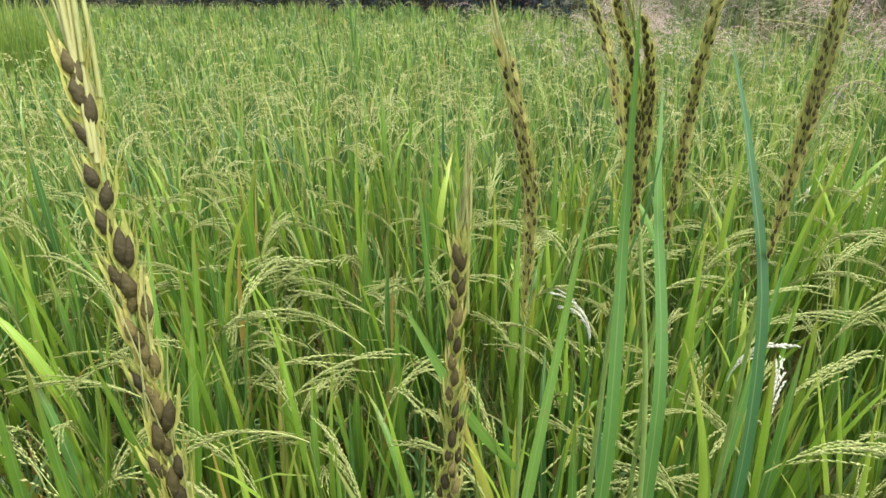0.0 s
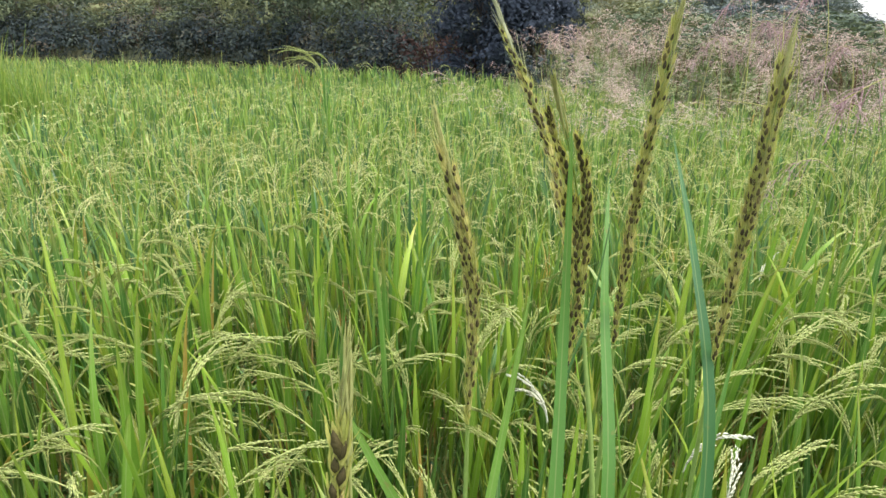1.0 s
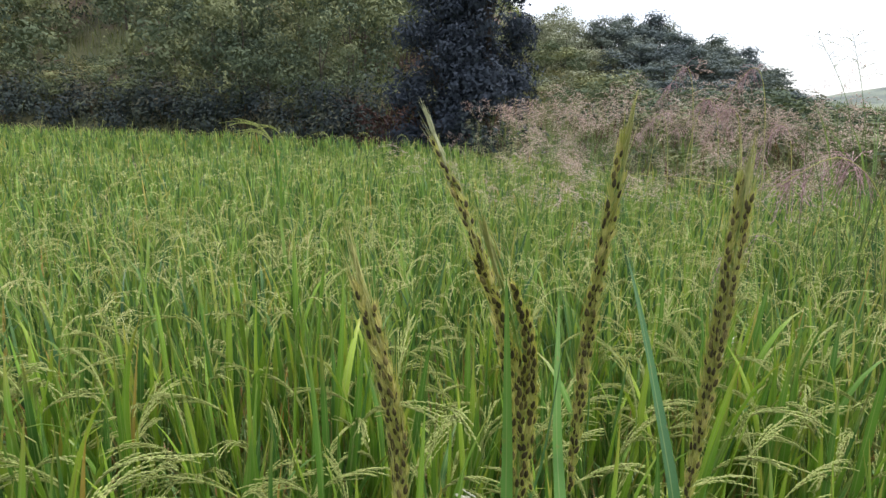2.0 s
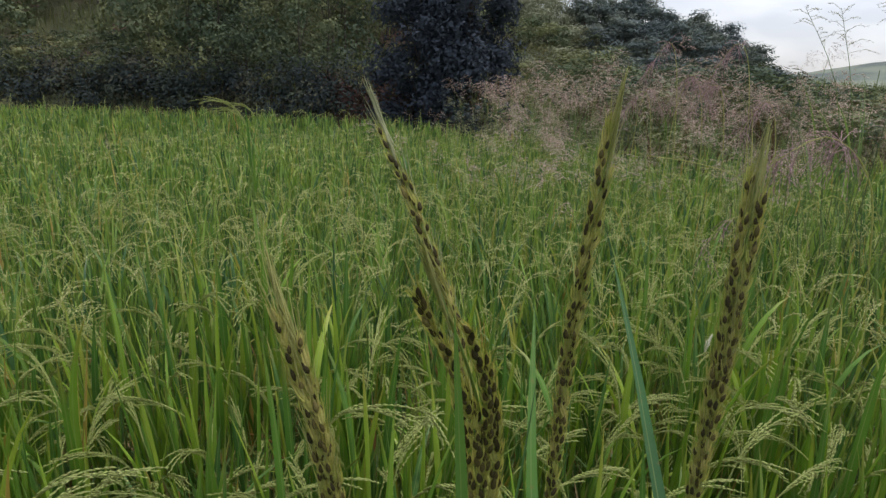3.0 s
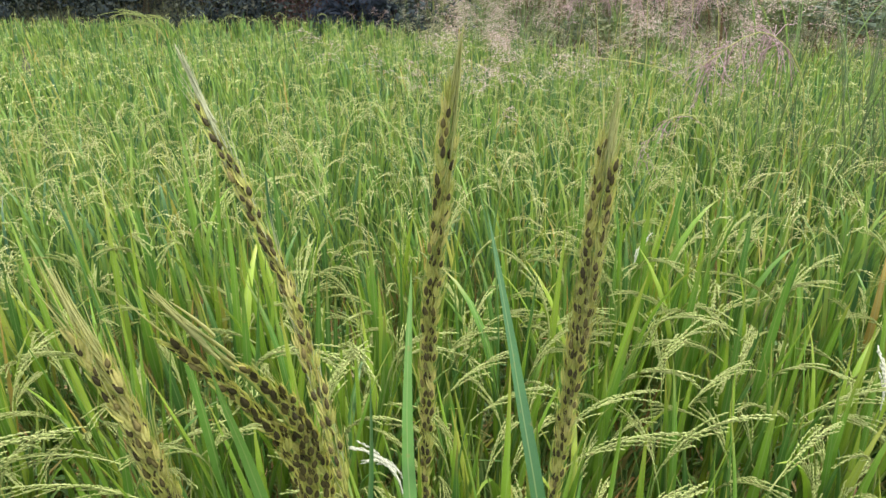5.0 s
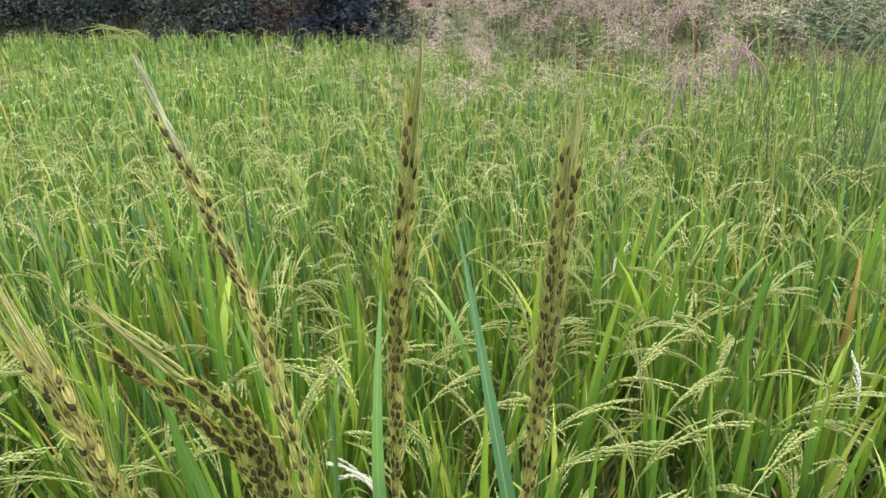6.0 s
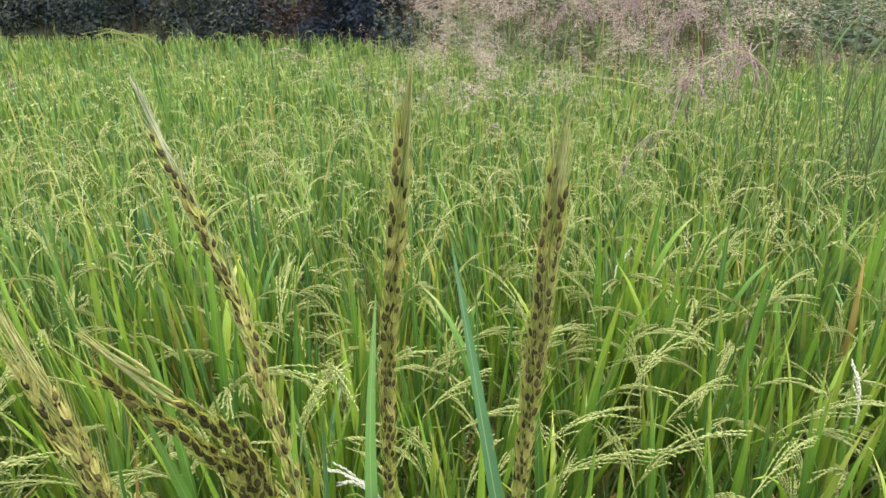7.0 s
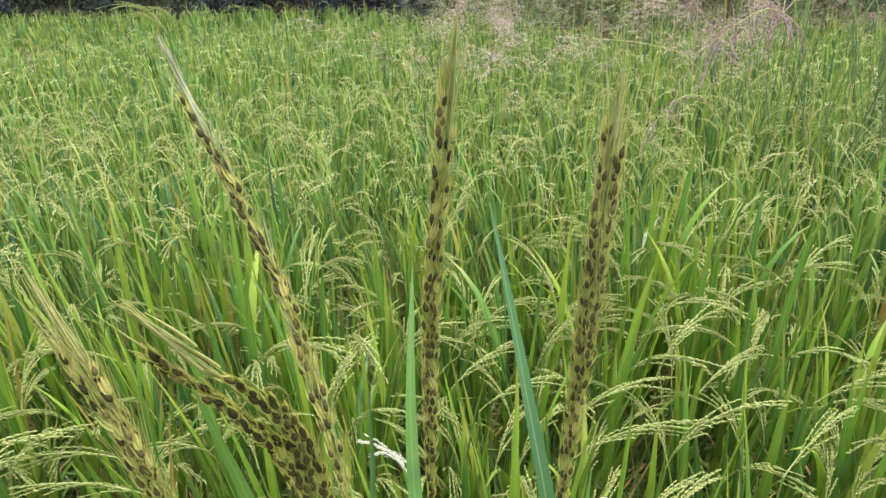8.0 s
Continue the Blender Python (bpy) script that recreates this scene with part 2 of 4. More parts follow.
def ground_material():
    m, n, l = material("earth")
    big = noise_of(n, l, 0.35, 6)
    small = noise_of(n, l, 22.0, 8)
    geo = n.new("ShaderNodeTexCoord")
    sep = n.new("ShaderNodeSeparateXYZ")
    l.new(geo.outputs["Object"], sep.inputs[0])
    high = ramp(n, [(0.06, (0, 0, 0)), (0.5, (1, 1, 1))])
    l.new(sep.outputs["Z"], high.inputs[0])
    mud = mixed(n, l, small, (0.030, 0.022, 0.014), (0.095, 0.068, 0.042))
    slope = ramp(n, [(0.34, (0.080, 0.043, 0.032)), (0.42, (0.075, 0.075, 0.034)), (0.66, (0.095, 0.112, 0.042))])
    l.new(big, slope.inputs[0])
    hill = mixed(n, l, 0.35, slope.outputs[0], mixed(n, l, small, (0.2, 0.2, 0.2), (0.8, 0.8, 0.8)), "OVERLAY")
    col = mixed(n, l, high.outputs[0], mud, hill)
    # distance haze put into the ground colour, setting in past 150 m
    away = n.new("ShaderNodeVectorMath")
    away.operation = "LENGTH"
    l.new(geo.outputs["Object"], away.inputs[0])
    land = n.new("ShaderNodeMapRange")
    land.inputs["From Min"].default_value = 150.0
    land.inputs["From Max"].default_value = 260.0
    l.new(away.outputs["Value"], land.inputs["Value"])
    far_haze = ramp(n, [(0.42, (0.075, 0.10, 0.085)), (0.54, (0.14, 0.175, 0.13)), (0.64, (0.18, 0.21, 0.15))])
    l.new(noise_of(n, l, 0.03, 5), far_haze.inputs[0])
    col = mixed(n, l, land.outputs[0], col, far_haze.outputs[0])
    finish(n, l, col, 0.75, 0.0, 0.4, small, 0.02)
    return m


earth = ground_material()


# ---- mesh helpers ----
def mesh_of(name, V, faces, mat, along=None, smooth=True, ribs=False):
    """One mesh from an array of points and arrays of faces."""
    me = bpy.data.meshes.new(name)
    V = np.asarray(V, np.float32).reshape(-1, 3)
    faces = [np.asarray(f, np.int32) for f in faces if len(f)]
    loops = np.concatenate([f.ravel() for f in faces])
    sizes = np.concatenate([np.full(len(f), f.shape[1], np.int32) for f in faces])
    starts = np.concatenate(([0], np.cumsum(sizes)[:-1])).astype(np.int32)
    me.vertices.add(len(V))
    me.vertices.foreach_set("co", V.ravel())
    me.loops.add(len(loops))
    me.loops.foreach_set("vertex_index", loops)
    me.polygons.add(len(sizes))
    me.polygons.foreach_set("loop_start", starts)
    me.polygons.foreach_set("loop_total", sizes)
    me.polygons.foreach_set("use_smooth", np.full(len(sizes), smooth))
    if along is not None:
        a = me.attributes.new("along", "FLOAT", "POINT")
        a.data.foreach_set("value", np.asarray(along, np.float32).ravel())
    if ribs:
        a = me.attributes.new("across", "FLOAT", "POINT")
        a.data.foreach_set("value", np.tile(np.array((0, 1, 0), np.float32), len(V) // 3))
    me.update(calc_edges=True)
    me.validate()
    for one in (mat if isinstance(mat, (list, tuple)) else [mat]):
        me.materials.append(one)
    return me


def part(name, me, parent, label=""):
    ob = new(name, me)
    ob.parent = parent
    return tagged(ob, label)


def thing(name, x, y, z, label, category, group=""):
    ob = new(name)
    ob.empty_display_size = 0.1
    ob.location = (x, y, z)
    return tagged(ob, label, category, group)


def unit(a):
    a = np.asarray(a, float)
    return a / np.maximum(np.linalg.norm(a, axis=-1, keepdims=True), 1e-9)


def blades(base, az, length, th0, dth, width, segs=5, power=1.6, fold=0.22, twist=0.0, cols=3):
    """Tapering leaves that rise from their bases and bend over."""
    base, az, length, th0, dth, width = (np.asarray(a, float) for a in (base, az, length, th0, dth, width))
    N = len(base)
    s = np.linspace(0, 1, segs + 1)
    mid = (s[1:] + s[:-1]) / 2
    th = th0[:, None] + dth[:, None] * mid ** power
    d = np.stack((np.sin(th) * np.cos(az)[:, None], np.sin(th) * np.sin(az)[:, None], np.cos(th)), -1)
    P = np.concatenate((np.zeros((N, 1, 3)), np.cumsum(d * (length / segs)[:, None, None], 1)), 1) + base[:, None, :]
    tw = (az[:, None] + np.asarray(twist).reshape(-1, 1) * (0.3 + s[None, :])) if np.ndim(twist) else az[:, None] + twist * s[None, :]
    side = np.stack((-np.sin(tw), np.cos(tw), np.zeros_like(tw)), -1)
    dd = np.concatenate((d, d[:, -1:]), 1)
    nor = unit(np.cross(side, dd))
    wp = np.minimum(1.0, 0.5 + 1.8 * s) * (1 - s ** 2.6) + 0.02
    half = (width[:, None] * wp[None, :] / 2)[..., None]
    if cols == 3:
        V = np.stack((P - side * half + nor * half * 2 * fold, P, P + side * half + nor * half * 2 * fold), 2)
    else:
        V = np.stack((P - side * half, P + side * half), 2)
    c = cols
    i = np.arange(segs)
    quads = []
    for k in range(c - 1):
        quads.append(np.stack((i * c + k, i * c + k + 1, (i + 1) * c + k + 1, (i + 1) * c + k), -1))
    q = np.concatenate(quads)
    F = (q[None] + (np.arange(N) * (segs + 1) * c)[:, None, None]).reshape(-1, 4)
    along = np.broadcast_to(s[None, :, None], (N, segs + 1, c))
    return V.reshape(-1, 3), F, along.reshape(-1).copy()


def frames_of(points):
    d = unit(np.gradient(points, axis=0))
    ref = np.where(np.abs(d[:, 2:3]) > 0.9, np.array([[1.0, 0.1, 0]]), np.array([[0, 0, 1.0]]))
    u = unit(np.cross(d, ref))
    return d, u, np.cross(d, u)


def tube(points, radii, sides=5):
    points = np.asarray(points, float)
    d, u, v = frames_of(points)
    u0 = u[0]
    us = []
    for k in range(len(points)):
        u0 = unit(u0 - d[k] * np.dot(u0, d[k]))
        us.append(u0)
    u = np.array(us)
    v = np.cross(d, u)
    a = np.linspace(0, 2 * np.pi, sides, endpoint=False)
    r = np.asarray(radii, float).reshape(-1, 1, 1)
    V = points[:, None] + r * (np.cos(a)[None, :, None] * u[:, None] + np.sin(a)[None, :, None] * v[:, None])
    n, k = len(points), sides
    i, j = np.meshgrid(np.arange(n - 1), np.arange(k), indexing="ij")
    F = np.stack((i * k + j, i * k + (j + 1) % k, (i + 1) * k + (j + 1) % k, (i + 1) * k + j), -1).reshape(-1, 4)
    return V.reshape(-1, 3), F


def husks(centre, way, length, width, sides=4):
    """Small pointed grains, each a closed spindle."""
    centre, way = np.asarray(centre, float), unit(way)
    N = len(centre)
    length = np.broadcast_to(length, N)[:, None]
    width = np.broadcast_to(width, N)[:, None]
    ref = np.where(np.abs(way[:, 2:3]) > 0.9, np.array([[1.0, 0, 0]]), np.array([[0, 0, 1.0]]))
    u = unit(np.cross(way, ref))
    v = np.cross(way, u)
    rows = [centre - way * length / 2]
    for k in range(sides):
        a = 2 * np.pi * k / sides
        rows.append(centre + (np.cos(a) * u + 0.75 * np.sin(a) * v) * width / 2)
    rows.append(centre + way * length / 2)
    V = np.stack(rows, 1)
    f = []
    for k in range(sides):
        b, c = 1 + k, 1 + (k + 1) % sides
        f += [(0, c, b), (sides + 1, b, c)]
    F = (np.array(f)[None] + (np.arange(N) * (sides + 2))[:, None, None]).reshape(-1, 3)
    return V.reshape(-1, 3), F


def chaff(rng, centre, way, length, width):
    """Flat pointed grains for heads far off."""
    way = unit(way)
    u = unit(np.cross(way, rng.normal(0, 1, way.shape)))
    L, W = np.broadcast_to(length, len(centre))[:, None] / 2, np.broadcast_to(width, len(centre))[:, None] / 2
    V = np.stack((centre - way * L, centre + u * W, centre + way * L, centre - u * W), 1).reshape(-1, 3)
    return V, np.arange(len(centre) * 4).reshape(-1, 4)


class Heap:
    """Gathers points and faces of many pieces for one mesh."""

    def __init__(self):
        self.V, self.F, self.A, self.n = [], [], [], 0

    def add(self, V, F, along=None):
        self.V.append(V)
        self.F.append(np.asarray(F) + self.n)
        self.A.append(np.zeros(len(V)) if along is None else along)
        self.n += len(V)
        return self

    def arrays(self):
        quads = [f for f in self.F if f.shape[1] == 4]
        tris = [f for f in self.F if f.shape[1] == 3]
        return np.concatenate(self.V), [np.concatenate(q) for q in (quads, tris) if q], np.concatenate(self.A)

    def mesh(self, name, mat):
        V, F, A = self.arrays()
        return mesh_of(name, V, F, mat, A)


def spread(arrays, places):
    """Copies of one bundle of arrays, turned, scaled and moved: rows of x, y, z, turn, scale."""
    V, F, A = arrays
    places = np.asarray(places, float)
    c, s = np.cos(places[:, 3]), np.sin(places[:, 3])
    k = places[:, 4]
    X = (V[None, :, 0] * c[:, None] - V[None, :, 1] * s[:, None]) * k[:, None] + places[:, 0:1]
    Y = (V[None, :, 0] * s[:, None] + V[None, :, 1] * c[:, None]) * k[:, None] + places[:, 1:2]
    Z = V[None, :, 2] * k[:, None] + places[:, 2:3]
    out = np.stack((X, Y, Z), -1).reshape(-1, 3)
    off = (np.arange(len(places)) * len(V))[:, None, None]
    return out, [(f[None] + off).reshape(-1, f.shape[1]) for f in F], np.tile(A, len(places))


def spread_all(name, bundles, places, mat, label, category):
    """One object of stuff from several bundles, each with its own places."""
    Vs, Qs, Ts, As, n = [], [], [], [], 0
    for arrays, rows in zip(bundles, places):
        if not len(rows):
            continue
        V, F, A = spread(arrays, rows)
        for f in F:
            (Qs if f.shape[1] == 4 else Ts).append(f + n)
        Vs.append(V)
        As.append(A)
        n += len(V)
    faces = [np.concatenate(f) for f in (Qs, Ts) if f]
    ob = new(name, mesh_of(name, np.concatenate(Vs), faces, mat, np.concatenate(As)))
    return tagged(ob, label, category, kind="stuff")


# ---- the lie of the land ----
EDGE = np.array([(-90, 45), (-30, 27.5), (-15, 24), (-6, 22), (1.0, 17.5), (2.4, 12.2), (3.9, 8.0), (6.6, 7.6), (10, 2), (16, -8), (34, -40)], float)


def beyond_edge(x, y):
    """Metres past the field's edge; negative inside the field."""
    x, y = np.asarray(x, float), np.asarray(y, float)
    best = np.full(x.shape, 1e9)
    sign = np.ones(x.shape)
    for (ax, ay), (bx, by) in zip(EDGE[:-1], EDGE[1:]):
        ex, ey = bx - ax, by - ay
        t = np.clip(((x - ax) * ex + (y - ay) * ey) / (ex * ex + ey * ey), 0, 1)
        d = np.hypot(x - ax - t * ex, y - ay - t * ey)
        s = np.where(ex * (y - ay) - ey * (x - ax) > 0, 1.0, -1.0)
        sign = np.where(d < best, s, sign)
        best = np.minimum(best, d)
    return best * sign


def smooth_step(a, b, v):
    t = np.clip((v - a) / (b - a), 0, 1)
    return t * t * (3 - 2 * t)


def height(x, y):
    x, y = np.asarray(x, float), np.asarray(y, float)
    s = beyond_edge(x, y)
    r = np.hypot(x, y)
    az = np.degrees(np.arctan2(x, y))
    rise = np.interp(az, [-180, -120, -60, -20, 4, 14, 24, 33, 42, 70, 120, 180], [1, 2, 15, 17, 13.5, 6.0, 3.8, 1.9, 1.6, 1.4, 1, 1])
    hill = np.tan(np.radians(rise)) * np.minimum(r, 70) * smooth_step(0, 26, s)
    bank = 1.15 * smooth_step(0.1, 1.3, s) * smooth_step(60, 0, np.maximum(az, 0))
    far = 20.5 * np.exp(-((r - 420) / 110) ** 2) * smooth_step(24, 42, az)
    lump = 0.25 * np.sin(x * 0.9 + y * 0.4) * np.sin(y * 0.7 - x * 0.3) * smooth_step(1, 8, s)
    return hill + bank + far + lump


def build_ground():
    rings = np.concatenate(([0.0], np.geomspace(0.6, 6.0, 28), np.arange(6.4, 36.0, 0.4), np.geomspace(36.5, 4000, 50)))
    turns = np.linspace(0, 2 * np.pi, 240, endpoint=False)
    R, T = np.meshgrid(rings[1:], turns, indexing="ij")
    X, Y = R * np.sin(T), R * np.cos(T)
    Z = height(X, Y)
    Z = Z + np.where(R < 12, 0.012 * np.sin(X * 9) * np.sin(Y * 8), 0)
    V = np.concatenate((np.array([[0, 0, 0.0]]), np.stack((X, Y, Z), -1).reshape(-1, 3)))
    n, k = len(rings) - 1, len(turns)
    i, j = np.meshgrid(np.arange(n - 1), np.arange(k), indexing="ij")
    Q = 1 + np.stack((i * k + j, (i + 1) * k + j, (i + 1) * k + (j + 1) % k, i * k + (j + 1) % k), -1).reshape(-1, 4)
    j = np.arange(k)
    T3 = np.stack((np.zeros_like(j), 1 + j, 1 + (j + 1) % k), -1)
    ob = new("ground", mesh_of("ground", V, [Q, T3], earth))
    tagged(ob, "dark wet paddy mud rising to a reddish scrubby hillside", "ground", kind="structure")


build_ground()


# ---- rice ----
def panicle(rng, size, droop, branches, per, grain, fine=True, heap=None, base=(0, 0, 0), az=0.0, lean=0.15, fat=0.36):
    """A nodding head: a bending axis with side branches, each strung with overlapping grains."""
    heap = heap or Heap()
    n = 9 if fine else 4
    s = np.linspace(0, 1, n)
    th = lean + droop * s ** 1.25
    d = np.stack((np.sin(th) * np.cos(az), np.sin(th) * np.sin(az), np.cos(th)), -1)
    axis = np.concatenate((np.zeros((1, 3)), np.cumsum((d[1:] + d[:-1]) / 2 * size / (n - 1), 0))) + np.asarray(base)
    sidev = np.array((-np.sin(az), np.cos(az), 0))
    C, W = [], []
    for b in range(branches):
        f = (0.10 + 0.62 * b / branches) if fine else (0.15 + 0.75 * b / branches)
        at = np.array([np.interp(f, s, axis[:, k]) for k in range(3)])
        way = unit(np.array([np.interp(f, s, d[:, k]) for k in range(3)]))
        spreadv = sidev * (rng.uniform(0.03, 0.20) if fine else rng.uniform(0.05, 0.38)) * (1 if b % 2 else -1) + np.array((0, 0, rng.uniform(-0.1, 0.22)))
        w0 = unit(way + spreadv)
        L = size * (rng.uniform(0.34, 0.54) if fine else rng.uniform(0.34, 0.48)) * (1.12 - 0.45 * f)
        t = 0.12 + 0.88 * (np.arange(per) + 0.5 + rng.uniform(-0.4, 0.4, per)) / per
        bend = np.array((0, 0, -0.6)) + 0.25 * np.array((np.cos(az), np.sin(az), 0))
        path = at + (w0[None] * t[:, None] + bend[None] * (t ** 2)[:, None] * 0.55) * L
        dirs = unit(w0[None] + bend[None] * 1.1 * t[:, None])
        u = unit(np.cross(dirs, np.array((0, 0, 1.0))) + 1e-6)
        v = np.cross(dirs, u)
        roll = (np.arange(per) * 2.4 + rng.uniform(-0.7, 0.7, per))[:, None]
        out = u * np.cos(roll) + v * np.sin(roll)
        C.append(path + out * grain * rng.uniform(0.04, 0.11, (per, 1)))
        W.append(dirs + out * rng.uniform(0.02, 0.14, (per, 1)) + rng.normal(0, 0.05, (per, 3)))
        if fine:
            heap.add(*tube(np.array([at, path[per // 2], path[-1]]), [0.0006, 0.0005, 0.0003], 3))
    tip = np.linspace(0.70, 1.0, max(3, per - 3))
    C.append(np.stack([np.interp(tip, s, axis[:, k]) for k in range(3)], -1) + rng.normal(0, grain * 0.15, (len(tip), 3)))
    W.append(np.stack([np.interp(tip, s, d[:, k]) for k in range(3)], -1) + rng.normal(0, 0.15, (len(tip), 3)))
    C, W = np.concatenate(C), np.concatenate(W)
    if grain > 0.02:
        heap.add(*chaff(rng, C, W, grain * rng.uniform(0.85, 1.1, len(C)), grain * fat * 0.75))
        return heap
    heap.add(*husks(C, W, grain * rng.uniform(0.85, 1.1, len(C)), grain * fat, 4 if fine and size > 0.3 else 3))
    heap.add(*tube(axis, np.linspace(0.0014, 0.0006, n), 4 if fine else 3))
    return heap


def build_rice_plant(rng, name, label, root_no):
    """One hill of rice with culms, leaves and nodding heads, each a part."""
    root = thing(name, 0, 0, 0, label, "rice plant", "rice plants in the paddy")
    for k in range(8):
        az, r = rng.uniform(0, 6.28), rng.uniform(0.008, 0.045)
        lean = rng.uniform(0.02, 0.11)
        H = rng.uniform(0.56, 0.68)
        foot = np.array((r * np.cos(az), r * np.sin(az), -0.01))
        s = np.linspace(0, 1, 5)
        bend = lean * s + 0.08 * s ** 2
        pts = foot + np.stack((np.cos(az) * bend * H, np.sin(az) * bend * H, s * H), -1)
        part("culm", Heap().add(*tube(pts, np.linspace(0.0030, 0.0015, 5), 5)).mesh("culm", culm_green), root)
        top = pts[-1]
        if k < 4 + (root_no % 2):
            pa = az + rng.normal(0, 0.7)
            h = panicle(rng, rng.uniform(0.16, 0.22), rng.uniform(1.3, 2.4), 8, 19, 0.0103, True, None, (0, 0, 0), pa, lean + rng.uniform(0.05, 0.3), 0.30)
            ob = part("panicle", h.mesh("panicle", blank_grain if rng.random() < 0.10 else rice_grain), root)
            ob.location = top
        for j in range(3):
            f = rng.uniform(0.30, 0.85)
            at = foot + (top - foot) * f
            la = az + rng.normal(0, 1.1)
            L = rng.uniform(0.26, 0.44)
            V, F, A = blades([(0, 0, 0)], [la], [L], [rng.uniform(0.01, 0.22)], [rng.choice([0.05, 0.10, 0.2, 0.6, 1.3], p=[0.28, 0.28, 0.22, 0.16, 0.06])], [rng.uniform(0.011, 0.021)], 7,
                             2.0, 0.2, rng.uniform(-1.0, 1.0))
            ob = part("leaf", mesh_of("leaf", V, [F], rice_leaf, A, ribs=True), root)
            ob.location = at
    return root


def rice_bundle(rng, leaves, heads, branches, per, grain, segs, wide=1.0):
    """Arrays of the leaves and of the heads of one hill, for the mass of the field."""
    az = rng.uniform(0, 6.28, leaves)
    r = rng.uniform(0.01, 0.09, leaves)
    z = rng.uniform(0.20, 0.50, leaves)
    base = np.stack((r * np.cos(az), r * np.sin(az), z), -1)
    V, F, A = blades(base, az + rng.normal(0, 0.9, leaves), rng.uniform(0.24, 0.40, leaves), rng.uniform(0.03, 0.30, leaves),
                     rng.choice([0.08, 0.15, 0.35, 0.9], leaves), rng.uniform(0.009, 0.014, leaves) * wide, segs, 2.0, 0.2, rng.uniform(-1, 1, leaves), 2)
    low = blades(np.stack((r * np.cos(az), r * np.sin(az), 0 * z), -1)[: leaves // 2], az[: leaves // 2], np.full(leaves // 2, 0.5),
                 rng.uniform(0.0, 0.15, leaves // 2), np.full(leaves // 2, 0.1), np.full(leaves // 2, 0.011 * wide), 2, 1.5, 0.2, 0.0, 2)
    leaf = Heap().add(V, F, A).add(low[0], low[1], low[2] * 0.5)
    head = Heap()
    for k in range(heads):
        pa, pr = rng.uniform(0, 6.28), rng.uniform(0.03, 0.12)
        panicle(rng, rng.uniform(0.17, 0.23), rng.uniform(1.3, 2.4), branches, per, grain, False, head,
                (pr * np.cos(pa), pr * np.sin(pa), rng.uniform(0.58, 0.72)), pa + rng.normal(0, 0.6), rng.uniform(0.1, 0.4))
    return leaf.arrays(), head.arrays()


def field_places(rng, r0, r1, step, lo=-180.0, hi=180.0):
    """A jittered planting grid between two distances and two bearings, inside the field."""
    g = np.arange(-r1, r1, step)
    X, Y = np.meshgrid(g, g)
    X = (X + rng.uniform(-0.38, 0.38, X.shape) * step).ravel() + 0.2
    Y = (Y + rng.uniform(-0.38, 0.38, Y.shape) * step).ravel() + 0.1
    r = np.hypot(X - 0.2, Y - 0.1)
    az = np.degrees(np.arctan2(X - 0.2, Y - 0.1))
    keep = (r >= r0) & (r < r1) & (az >= lo) & (az < hi) & (beyond_edge(X, Y) < -0.2)
    X, Y = X[keep], Y[keep]
    n = len(X)
    return np.stack((X, Y, np.zeros(n), rng.uniform(0, 6.28, n), rng.uniform(0.9, 1.12, n)), -1)


rng = np.random.default_rng(11)
NEAR = 2.15
near_rows = field_places(rng, 0.52, NEAR, 0.19, -50, 54)
labels = ["green rice plant with nodding pale grain heads in mud", "leafy rice plant with drooping unripe heads in mud"]
kinds = [build_rice_plant(rng, "rice_plant", labels[k % 2], k) for k in range(7)]
for k, (x, y, z, turn, size) in enumerate(near_rows):
    m = Matrix.LocRotScale((x, y, z), Euler((rng.normal(0, 0.04), rng.normal(0, 0.04), turn)), (size, size, size))
    if k < 7:
        kinds[k].matrix_basis = m
    else:
        copy_thing(kinds[k % 7], m)

def basal_bundle(rng, count):
    """Old lower leaves, sheaths and straw at the foot of a hill."""
    az = rng.uniform(0, 6.28, count)
    r = rng.uniform(0.0, 0.11, count)
    V, F, A = blades(np.stack((r * np.cos(az), r * np.sin(az), rng.uniform(0.0, 0.16, count)), -1), az + rng.normal(0, 0.8, count), rng.uniform(0.22, 0.54, count),
                     rng.uniform(0.0, 0.5, count), rng.choice([0.1, 0.4, 1.2, 2.0], count), rng.uniform(0.007, 0.013, count), 3, 1.5, 0.2, rng.uniform(-1, 1, count), 2)
    return Heap().add(V, F, A).arrays()


low = [basal_bundle(rng, 76) for k in range(6)]
low_rows = field_places(rng, 0.30, 2.6, 0.17, -55, 62)
spread_all("basal_leaves", low, [low_rows[k::6] for k in range(6)], basal_leaf, "old lower rice leaves and straw over the mud", "rice leaves")

mid = [rice_bundle(rng, 28, 4, 5, 7, 0.0118, 4, 1.2) for k in range(8)]
mid_rows = np.concatenate((field_places(rng, NEAR, 5.0, 0.20, -48, 58), field_places(rng, 0.4, 1.6, 0.24, 58, 180), field_places(rng, 0.4, 1.6, 0.24, -180, -50)))
split = [mid_rows[k::8] for k in range(8)]
spread_all("rice_leaves", [b[0] for b in mid], split, rice_leaf_mass, "dense green rice leaves across the paddy", "rice leaves")
spread_all("rice_heads", [b[1] for b in mid], split, rice_grain_near, "pale nodding rice heads across the paddy", "rice heads")

